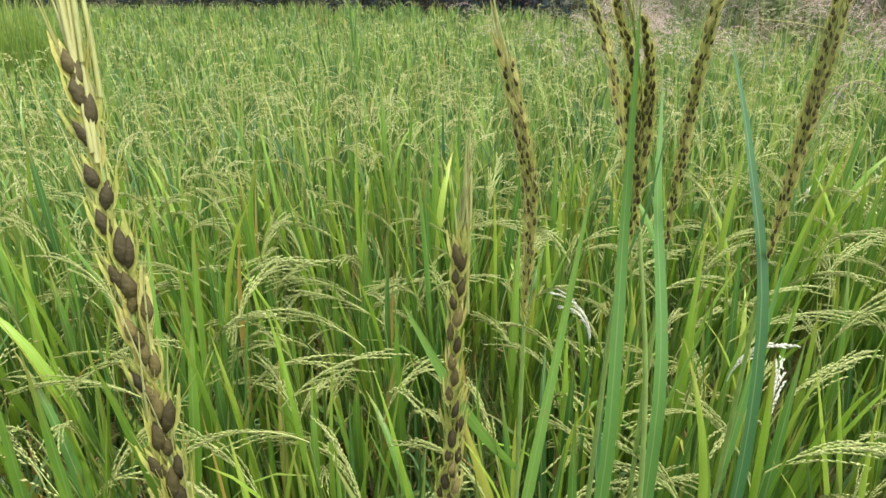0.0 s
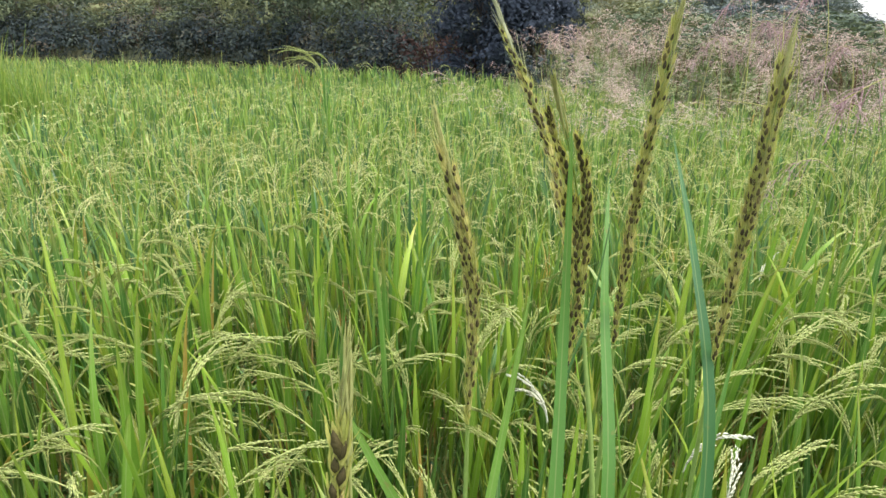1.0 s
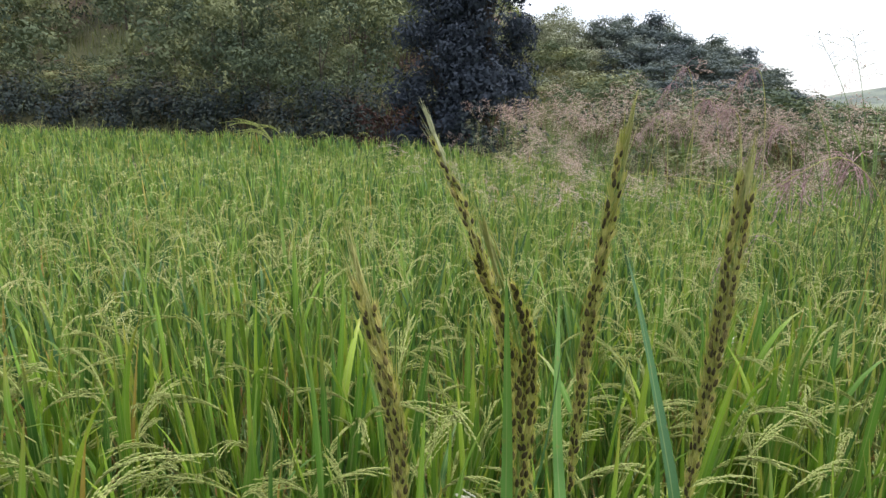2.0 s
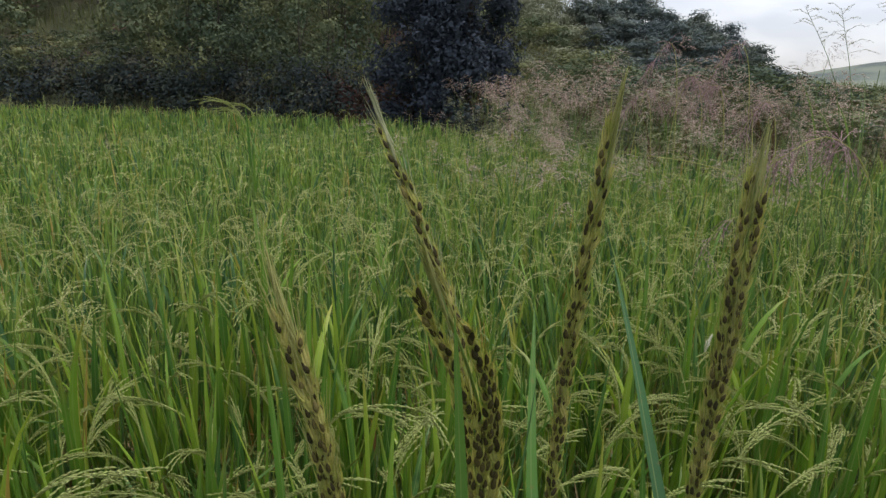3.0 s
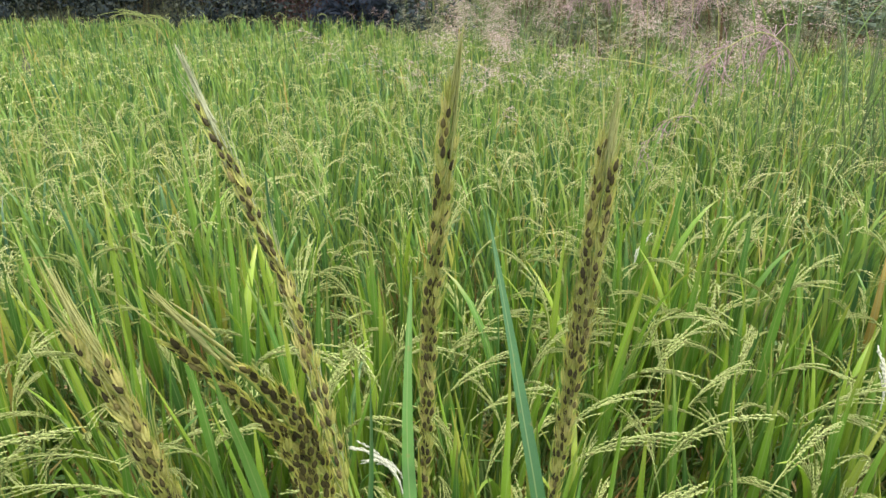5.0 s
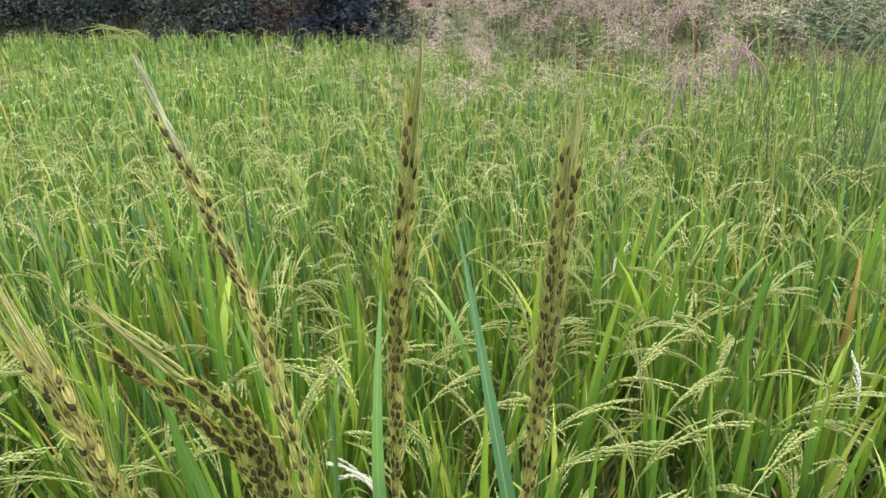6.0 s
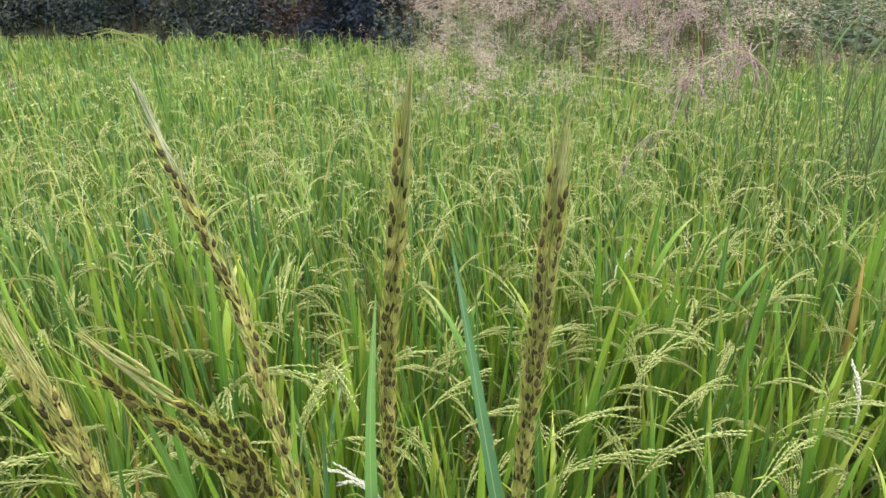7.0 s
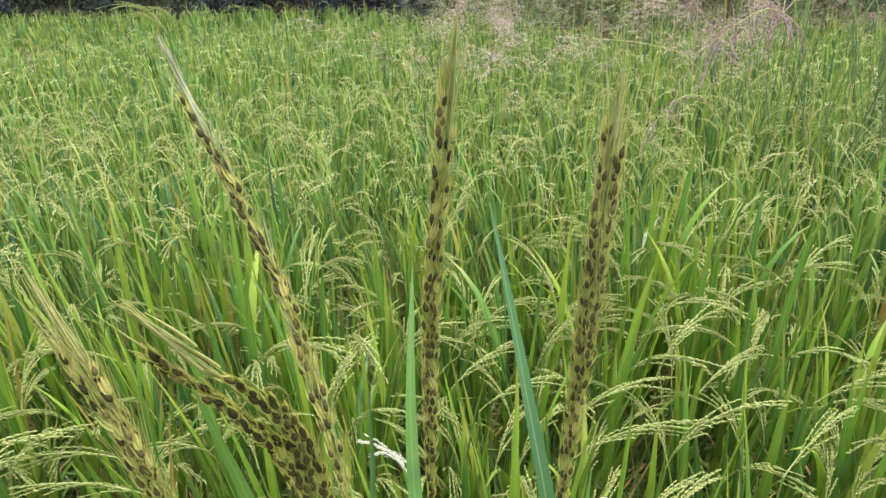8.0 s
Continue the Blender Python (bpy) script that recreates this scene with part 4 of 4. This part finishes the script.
rng = np.random.default_rng(21)
weeds = [build_weed(rng, h, p) for h, p in ((1.05, True), (1.2, True), (1.3, True), (1.1, True), (1.2, False), (1.3, False))]
weed_spots = []
while len(weed_spots) < 84:
    az, r = rng.uniform(4, 47), rng.uniform(7.0, 15.5)
    x, y = r * math.sin(radians(az)), r * math.cos(radians(az))
    s = float(beyond_edge(x, y))
    if -0.9 < s < 2.4 and rng.random() < (0.45 if s > 1.2 else 1.0) and all((x - a) ** 2 + (y - b) ** 2 > 0.09 for a, b in weed_spots):
        weed_spots.append((x, y))
while len(weed_spots) < 120:
    az, r = rng.uniform(9, 35), rng.uniform(4.8, 9.0)
    x, y = r * math.sin(radians(az)), r * math.cos(radians(az))
    if all((x - a) ** 2 + (y - b) ** 2 > 0.2 for a, b in weed_spots):
        weed_spots.append((x, y))
for k, (x, y) in enumerate(weed_spots):
    r, az = math.hypot(x, y), math.degrees(math.atan2(x, y))
    top = 1.46 + r * math.tan(radians(float(np.interp(az, [4, 8, 12, 16, 20, 28, 33, 47], [-1.9, -0.8, 0.7, 1.7, 1.4, 1.9, 1.4, 1.0])) + rng.normal(-0.6, 0.7)))
    if k >= 84:
        top = rng.uniform(1.0, 1.32)
    size = max(0.45, (top - float(height(x, y))) / 1.35)
    wide = max(size, 0.8)
    m = Matrix.LocRotScale((x, y, float(height(x, y))), Euler((0, 0, rng.uniform(0, 6.28))), (wide, wide, size))
    if k < 6:
        weeds[k].matrix_basis = m
    else:
        copy_thing(weeds[k % 6], m)


def grass_clump(rng, x, y, tall):
    """A dense tuft of long yellow-green leaves standing over the rice."""
    root = thing("grass_clump", x, y, 0, "tall yellow-green grass clump in the paddy", "wild grass", "grass clumps in the paddy")
    for k in range(6):
        n = 26
        az = rng.uniform(0, 6.28, n)
        r = rng.uniform(0, 0.25, n)
        foot = np.stack((r * np.cos(az), r * np.sin(az), np.full(n, -0.02)), -1) + np.array((0.22 * math.cos(k), 0.22 * math.sin(k), 0))
        V, F, A = blades(foot, az, tall * rng.uniform(0.7, 1.1, n), rng.uniform(0.02, 0.18, n), rng.uniform(0.1, 0.7, n), rng.uniform(0.014, 0.022, n), 7, 2.0, 0.2, rng.uniform(-1, 1, n))
        part("leaf_tuft", mesh_of("leaf_tuft", V, [F], tall_tuft, A, ribs=True), root)


for x, y, tall in ((-4.75, 6.45, 1.50), (-4.35, 6.75, 1.25), (-5.2, 6.6, 1.45), (-4.9, 7.2, 1.4)):
    grass_clump(rng, x, y, tall)


def build_reed(rng, tallness):
    root = thing("reed_grass", 0, 0, 0, "tall green bare-stemmed grass tuft on the bund", "wild grass", "green reedy grasses beside the paddy")
    for k in range(12):
        az = rng.uniform(0, 6.28)
        H = tallness * rng.uniform(0.6, 1.1)
        lean = rng.uniform(0.02, 0.28)
        t = np.linspace(0, 1, 7)
        foot = np.array((0.14 * np.cos(az * 3), 0.14 * np.sin(az * 3), -0.02))
        pts = foot + np.stack((np.cos(az) * lean * t ** 1.5 * H, np.sin(az) * lean * t ** 1.5 * H, t * H), -1)
        part("culm", Heap().add(*tube(pts, np.linspace(0.0042, 0.0016, 7), 5)).mesh("culm", reed_green), root)
        for j in range(2):
            V, F, A = blades([(0, 0, 0)], [rng.uniform(0, 6.28)], [rng.uniform(0.3, 0.6)], [rng.uniform(0.05, 0.35)], [rng.uniform(0.1, 0.9)], [rng.uniform(0.005, 0.010)], 6, 1.8, 0.2, 0.4)
            part("leaf", mesh_of("leaf", V, [F], weed_leaf, A, ribs=True), root).location = along_path(pts, rng.uniform(0.2, 0.8))
    return root


reeds = [build_reed(rng, h) for h in (1.25, 1.5, 1.7)]
for k, (x, y) in enumerate(((2.45, 2.75), (2.75, 2.6), (2.95, 2.45), (3.0, 2.9), (3.2, 2.7), (3.4, 3.3), (2.6, 2.45), (2.3, 3.05), (2.85, 2.75))):
    m = Matrix.LocRotScale((x, y, 0), Euler((0, 0, rng.uniform(0, 6.28))), (1, 1, 1))
    if k < 3:
        reeds[k].matrix_basis = m
    else:
        copy_thing(reeds[k % 3], m)


def arching_stem(rng, points, head):
    """A thin stem that bows over, with a wispy head of so many branches along its end."""
    pts = curve_through(points, 18)
    root = thing("arching_grass_stem", *pts[0], "thin pale grass stem bowing over the field", "wild grass", "arching grass stems")
    part("culm", Heap().add(*tube(pts - pts[0], np.linspace(0.0036, 0.0014, 18), 5)).mesh("culm", awn_pale), root)
    if head:
        C, W = [], []
        heap = Heap()
        for k in range(head):
            f = rng.uniform(0.62, 1.0)
            p = along_path(pts - pts[0], f)
            o = unit(along_path(pts - pts[0], min(1, f + 0.05)) - along_path(pts - pts[0], f - 0.05) + rng.normal(0, 0.18, 3) + np.array((0, 0, -0.16)))
            ln = rng.uniform(0.07, 0.15)
            q = np.array([p, p + o * ln * 0.5, p + o * ln + (0, 0, -0.3 * ln)])
            heap.add(*tube(q, (0.0012, 0.0011, 0.0007), 3))
            for c in range(5):
                C.append(along_path(q, 0.2 + 0.2 * c))
                W.append(o + rng.normal(0, 0.2, 3))
        heap.add(*husks(np.array(C), np.array(W), 0.017, 0.0052, 3))
        part("seed_head", heap.mesh("seed_head", plume_pink), root, "drooping pinkish plume")


arching_stem(rng, [(2.32, 3.20, 0), (2.18, 3.10, 0.72), (1.90, 3.02, 1.06), (1.66, 3.0, 1.16), (1.38, 3.0, 1.20)], 0)
arching_stem(rng, [(2.66, 3.12, 0), (2.60, 3.05, 0.55), (2.47, 3.02, 0.88), (2.33, 3.0, 1.02), (2.17, 3.0, 0.94)], 0)
arching_stem(rng, [(2.20, 2.45, 0), (2.06, 2.40, 0.80), (1.93, 2.33, 1.18), (1.72, 2.30, 1.34), (1.50, 2.28, 1.24)], 64)
arching_stem(rng, [(2.1, 3.0, 0), (2.05, 2.95, 0.65), (1.90, 2.9, 0.92), (1.72, 2.85, 0.93), (1.58, 2.8, 0.80)], 20)

for az, r, top, over in ((31.0, 4.9, 1.82, -2.9), (25.4, 5.4, 1.87, -2.3), (27.6, 5.6, 1.63, -2.6), (25.4, 5.9, 1.60, 2.4), (29.4, 5.2, 1.55, -2.4), (23.6, 6.2, 1.50, -2.0), (22.4, 6.6, 1.53, 1.8), (33.4, 4.6, 1.44, -2.4)):
    line = []
    for f, z in ((-0.25, 0.0), (-0.1, 0.62), (0.15, 0.93), (0.55, 1.0), (1.15, 0.86)):
        a = radians(az + over * f)
        line.append((0.19 + r * math.sin(a), 0.26 + r * math.cos(a), z * top))
    arching_stem(rng, line, 60)


def airy_grass(rng, points):
    """A tall thin stem with open whorls of short branches, each tipped with small spikelets."""
    pts = curve_through(points, 14)
    root = thing("airy_grass", *pts[0], "tall thin grass with an open airy seed head", "wild grass", "tall airy grasses on the bund")
    pts = pts - pts[0]
    part("culm", Heap().add(*tube(pts, np.linspace(0.0028, 0.0008, 14), 5)).mesh("culm", weed_leaf), root)
    heap = Heap()
    C, W = [], []
    for k in range(15):
        f = 0.80 + 0.19 * k / 14
        p = along_path(pts, f)
        a = rng.uniform(0, 6.28)
        o = unit(np.array((math.cos(a), math.sin(a), rng.uniform(0.2, 0.9))))
        ln = rng.uniform(0.06, 0.13) * (1.25 - 0.6 * k / 14)
        q = np.array([p, p + o * ln * 0.55, p + o * ln + (0, 0, -0.25 * ln)])
        heap.add(*tube(q, (0.0011, 0.0009, 0.0006), 3))
        for c in range(6):
            C.append(along_path(q, 0.35 + 0.65 * c / 5) + rng.normal(0, 0.003, 3))
            W.append(o + rng.normal(0, 0.25, 3))
    heap.add(*husks(np.array(C), np.array(W), 0.011, 0.0032, 3))
    part("seed_head", heap.mesh("seed_head", weed_head_green), root)
    V, F, A = blades([(0, 0, 0)], [rng.uniform(0, 6.28)], [0.4], [0.3], [0.7], [0.010], 6, 1.8, 0.2, 0.5)
    part("leaf", mesh_of("leaf", V, [F], weed_leaf, A, ribs=True), root).location = along_path(pts, 0.4)


for points in ([(2.50, 3.05, 0), (2.42, 3.02, 1.0), (2.32, 3.0, 1.50), (2.20, 3.0, 1.86)],
               [(2.80, 3.05, 0), (2.70, 3.0, 1.0), (2.58, 3.0, 1.60), (2.42, 3.0, 1.93)],
               [(2.45, 3.1, 0), (2.38, 3.05, 1.0), (2.24, 3.0, 1.52), (2.03, 3.0, 1.86)]):
    airy_grass(rng, points)


# ---- hillside ----
def leaf_cards(rng, centre, count, leaf, flat=0.6, out=None):
    """Small pointed leaves round their places; out: the way that they mostly face."""
    n = count
    d = unit(rng.normal(0, 1, (n, 3)) + np.array((0, 0, flat))) if out is None else unit(out + rng.normal(0, 0.30, (n, 3)) + np.array((0, 0, 0.2)))
    u = unit(np.cross(d, rng.normal(0, 1, (n, 3))))
    v = np.cross(d, u)
    L = leaf * rng.uniform(0.6, 1.3, n)[:, None]
    V = np.stack((centre - u * L * 0.5 + v * L * 0.3, centre - u * L * 0.4 - v * L * 0.32, centre + u * L * 0.75), 1).reshape(-1, 3)
    return V, np.arange(n * 3).reshape(-1, 3)


def build_bush(rng, name, wide, tall, clumps, per, leaf, mat, label, category, group, trunk=0.028, conic=0.0, lump=0.19, reach=0.96):
    """A trunk with limbs, and a crown of leafy lumps of uneven size with gaps between them."""
    root = thing(name, 0, 0, 0, label, category, group)
    centres = []
    for k in range(clumps):
        a = rng.uniform(0, 6.28)
        zf = rng.uniform(0.06, reach)
        r = wide / 2 * (0.35 + 0.65 * math.sqrt(rng.random())) * (math.sqrt(max(0.05, 1 - (1.7 * (zf - 0.42)) ** 2)) * (1 - conic) + conic * (1.05 - zf))
        centres.append((r * math.cos(a), r * math.sin(a), tall * zf))
    centres = np.array(centres)
    wood = Heap()
    wood.add(*tube(np.array([(0, 0, -0.3), (0.02 * tall, 0, tall * 0.3), (0, 0.03 * tall, tall * 0.62), (0.02, 0.02, tall * 0.9)]), np.array((1.0, 0.75, 0.45, 0.12)) * trunk, 7))
    for c in centres[::4]:
        start = np.array((0, 0, c[2] * 0.55))
        wood.add(*tube(np.array([start, (start + c) / 2 + (0, 0, 0.04 * tall), c]), np.array((0.3, 0.18, 0.06)) * trunk, 4))
    part("trunk", wood.mesh("trunk", bark), root)
    size = lump * (wide + tall) / 2 * np.repeat(rng.uniform(0.55, 1.25, clumps), per)[:, None]
    out = unit(rng.normal(0, 1, (clumps * per, 3)))
    pts = np.repeat(centres, per, 0) + out * rng.random((clumps * per, 1)) ** 0.30 * size * (1, 1, 0.75)
    pts = pts + out * size * 0.22 * np.sin(out[:, :1] * 9 + out[:, 2:] * 7)
    pts[:, 2] = np.abs(pts[:, 2])
    V, F = leaf_cards(rng, pts, len(pts), leaf, out=out)
    tone = np.repeat(np.repeat(rng.random(clumps), per), 3)
    part("crown", Heap().add(V, F, tone).mesh("crown", mat), root)
    return root


rng = np.random.default_rng(33)
bushes = [build_bush(rng, "shrub", w, h, 22, 140, 0.074, shrub_leaf, "leafy green shrub on the scrubby hillside", "shrub", "shrubs on the hillside")
          for w, h in ((2.4, 1.8), (3.0, 2.4), (2.0, 2.6), (3.4, 2.0), (2.6, 3.2))]
spots = []
rng = np.random.default_rng(70)
tries = []
for k in range(9000):
    az = radians(rng.uniform(-47, 50))
    s0 = rng.uniform(9, 70)
    x, y = s0 * math.sin(az), s0 * math.cos(az)
    s = float(beyond_edge(x, y))
    if s > 2.0:
        tries.append((s + rng.uniform(0, 3), x, y, s0, math.degrees(az)))
tries.sort()
for s, x, y, s0, az in tries:
    clear = abs(az + 25) < 5 and 6 < s < 12
    under = (-3 < az < 13.5 and s0 < 30) or (az < 18 and az > 0 and s0 < 19)
    if s < 30 and not clear and not under and all((x - a) ** 2 + (y - b) ** 2 > (1.45 + 0.06 * s) ** 2 for a, b in spots):
        spots.append((x, y))
spots = spots[:150]
ridge = []
for rank, (near, far_off, low) in enumerate(((38, 44, 1.10), (33, 37, 0.92), (25, 29, 0.66))):
    for deg in np.arange(12.6 + 0.5 * rank, 33.5, 0.8 + 0.5 * rank):
        d = rng.uniform(near, far_off)
        el = float(np.interp(deg, [12, 13.5, 14.8, 16.3, 18.2, 21, 22.9, 24.3, 26.6, 28.5, 30.2, 31.9, 34], [7.6, 9.8, 9.0, 7.9, 7.9, 8.7, 8.2, 8.0, 7.1, 5.9, 5.3, 3.2, 2.4])) * low * rng.uniform(0.88, 1.03)
        x, y = d * math.sin(radians(deg)), d * math.cos(radians(deg))
        ridge.append((x, y, deg, rank, max(0.6, 1.5 + d * math.tan(radians(el)) - float(height(x, y)))))
for k, (x, y) in enumerate(spots):
    size = rng.uniform(0.85, 1.45) * float(np.interp(math.degrees(math.atan2(x, y)), [0, 10, 18, 30, 34], [1.25, 1.0, 0.75, 0.7, 0.5]))
    limit = float(np.interp(math.degrees(math.atan2(x, y)), [0, 10, 14, 17, 25, 30, 33, 50], [14, 8.8, 9.4, 7.4, 6.6, 4.4, 2.8, 2.2]))
    if math.atan2(x, y) > radians(10):
        limit *= 0.55 if math.hypot(x, y) < 30 else 0.78
    if -31 < math.degrees(math.atan2(x, y)) < -18 and float(beyond_edge(x, y)) < 7:
        limit = 4.2
    size = min(size, max(0.3, (1.5 + math.hypot(x, y) * math.tan(radians(limit)) - float(height(x, y))) / 3.7))
    m = Matrix.LocRotScale((x, y, float(height(x, y)) - 0.1), Euler((0, 0, rng.uniform(0, 6.28))), (max(size, 0.95), max(size, 0.95), size))
    if k < 5:
        bushes[k].matrix_basis = m
    else:
        copy_thing(bushes[k % 5], m)

crests = [build_bush(rng, "tree", w, h, 30, 160, 0.122, hazy_crest_leaf, "leafy tree on the ridge, blue haze put into its leaf colour", "tree", "trees along the ridge", 0.07, c, 0.17, 0.88) for w, h, c in ((2.6, 4.2, 0.6), (3.0, 4.0, 0.35), (2.3, 4.4, 0.75))]
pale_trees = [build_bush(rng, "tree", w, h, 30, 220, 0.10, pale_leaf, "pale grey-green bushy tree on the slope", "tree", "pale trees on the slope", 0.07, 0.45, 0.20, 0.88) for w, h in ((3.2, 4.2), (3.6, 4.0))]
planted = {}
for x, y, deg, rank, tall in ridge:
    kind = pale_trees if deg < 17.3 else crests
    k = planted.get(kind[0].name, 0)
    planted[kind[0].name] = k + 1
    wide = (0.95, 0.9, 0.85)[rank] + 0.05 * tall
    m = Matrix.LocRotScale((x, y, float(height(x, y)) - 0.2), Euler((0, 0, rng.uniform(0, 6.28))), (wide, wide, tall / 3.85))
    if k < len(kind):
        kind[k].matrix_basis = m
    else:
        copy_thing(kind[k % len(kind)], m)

trees = [build_bush(rng, "tree", w, h, 84, 250, 0.145, hazy_tree_leaf, "dark dense tree at the foot of the hillside, bluish haze in its colour", "tree", "dark trees", 0.16, c, 0.15)
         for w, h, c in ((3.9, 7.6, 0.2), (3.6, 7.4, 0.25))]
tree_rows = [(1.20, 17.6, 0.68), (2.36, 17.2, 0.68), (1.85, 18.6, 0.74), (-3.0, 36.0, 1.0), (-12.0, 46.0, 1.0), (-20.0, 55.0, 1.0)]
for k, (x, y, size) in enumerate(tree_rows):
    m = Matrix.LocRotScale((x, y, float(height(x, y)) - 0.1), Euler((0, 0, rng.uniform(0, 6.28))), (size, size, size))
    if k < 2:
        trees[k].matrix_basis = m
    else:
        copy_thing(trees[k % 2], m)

# dry and green grass over the bank and the slope
n = 60000
az = np.radians(rng.uniform(-60, 60, n))
r = rng.uniform(5, 60, n)
X, Y = r * np.sin(az), r * np.cos(az)
s = beyond_edge(X, Y)
keep = (s > 0.0) & (s < 40.0) & (rng.random(n) < np.where(s < 1.2, 0.8, 0.9))
X, Y = X[keep], Y[keep]
n = len(X)
low_part = s[keep] < 5.0
for pick, mat, label in ((low_part, dry_grass, "reddish dry and green grass on the bank"), (~low_part, slope_grass, "yellow-green grass between the shrubs of the slope")):
    V, F, A = blades(np.stack((X, Y, height(X, Y) - 0.02), -1)[pick], rng.uniform(0, 6.28, n)[pick], rng.uniform(0.35, 1.1, n)[pick], rng.uniform(0.0, 0.3, n)[pick],
                     rng.uniform(0.3, 1.2, n)[pick], rng.uniform(0.022, 0.05, n)[pick], 2, 1.6, 0.2, 0.0, 2)
    tagged(new("hill_grass", mesh_of("hill_grass", V, [F], mat, A)), label, "grass", kind="stuff")

# rank undergrowth along the slope's foot, in uneven mounds, shade put into its colour
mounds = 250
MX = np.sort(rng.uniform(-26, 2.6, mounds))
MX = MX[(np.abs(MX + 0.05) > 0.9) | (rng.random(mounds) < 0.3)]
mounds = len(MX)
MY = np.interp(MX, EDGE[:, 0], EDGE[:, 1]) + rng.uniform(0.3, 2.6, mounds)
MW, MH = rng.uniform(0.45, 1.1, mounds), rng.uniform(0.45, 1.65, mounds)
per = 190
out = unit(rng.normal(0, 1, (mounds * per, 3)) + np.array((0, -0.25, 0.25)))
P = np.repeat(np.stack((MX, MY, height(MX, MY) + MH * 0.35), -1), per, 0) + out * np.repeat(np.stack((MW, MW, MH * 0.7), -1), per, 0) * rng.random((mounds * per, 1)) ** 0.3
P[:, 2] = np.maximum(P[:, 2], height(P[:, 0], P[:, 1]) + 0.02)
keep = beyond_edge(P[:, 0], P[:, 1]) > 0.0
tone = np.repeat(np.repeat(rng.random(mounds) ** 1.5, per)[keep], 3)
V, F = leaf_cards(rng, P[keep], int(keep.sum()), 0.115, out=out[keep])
tagged(new("undergrowth", Heap().add(V, F, tone).mesh("undergrowth", shaded_undergrowth_leaf)), "rank undergrowth along the foot of the hillside, shade put into its colour", "undergrowth", kind="stuff")

# low reddish scrub on the bare bank below the dark trees
n = 6000
X = np.clip(rng.normal(-0.1, 1.1, n), -5, 5)
Y = np.interp(X, EDGE[:, 0], EDGE[:, 1]) + rng.random(n) * 2.2
s = beyond_edge(X, Y)
Z = height(X, Y) + rng.random(n) * (0.25 + 0.45 * np.sin(X * 2.3 + Y) ** 2)
keep = s > 0.02
V, F = leaf_cards(rng, np.stack((X, Y, Z), -1)[keep], int(keep.sum()), 0.11)
tagged(new("bank_plants", Heap().add(V, F).mesh("bank_plants", bank_scrub)), "low reddish-brown scrub on the bank below the trees", "undergrowth", kind="stuff")
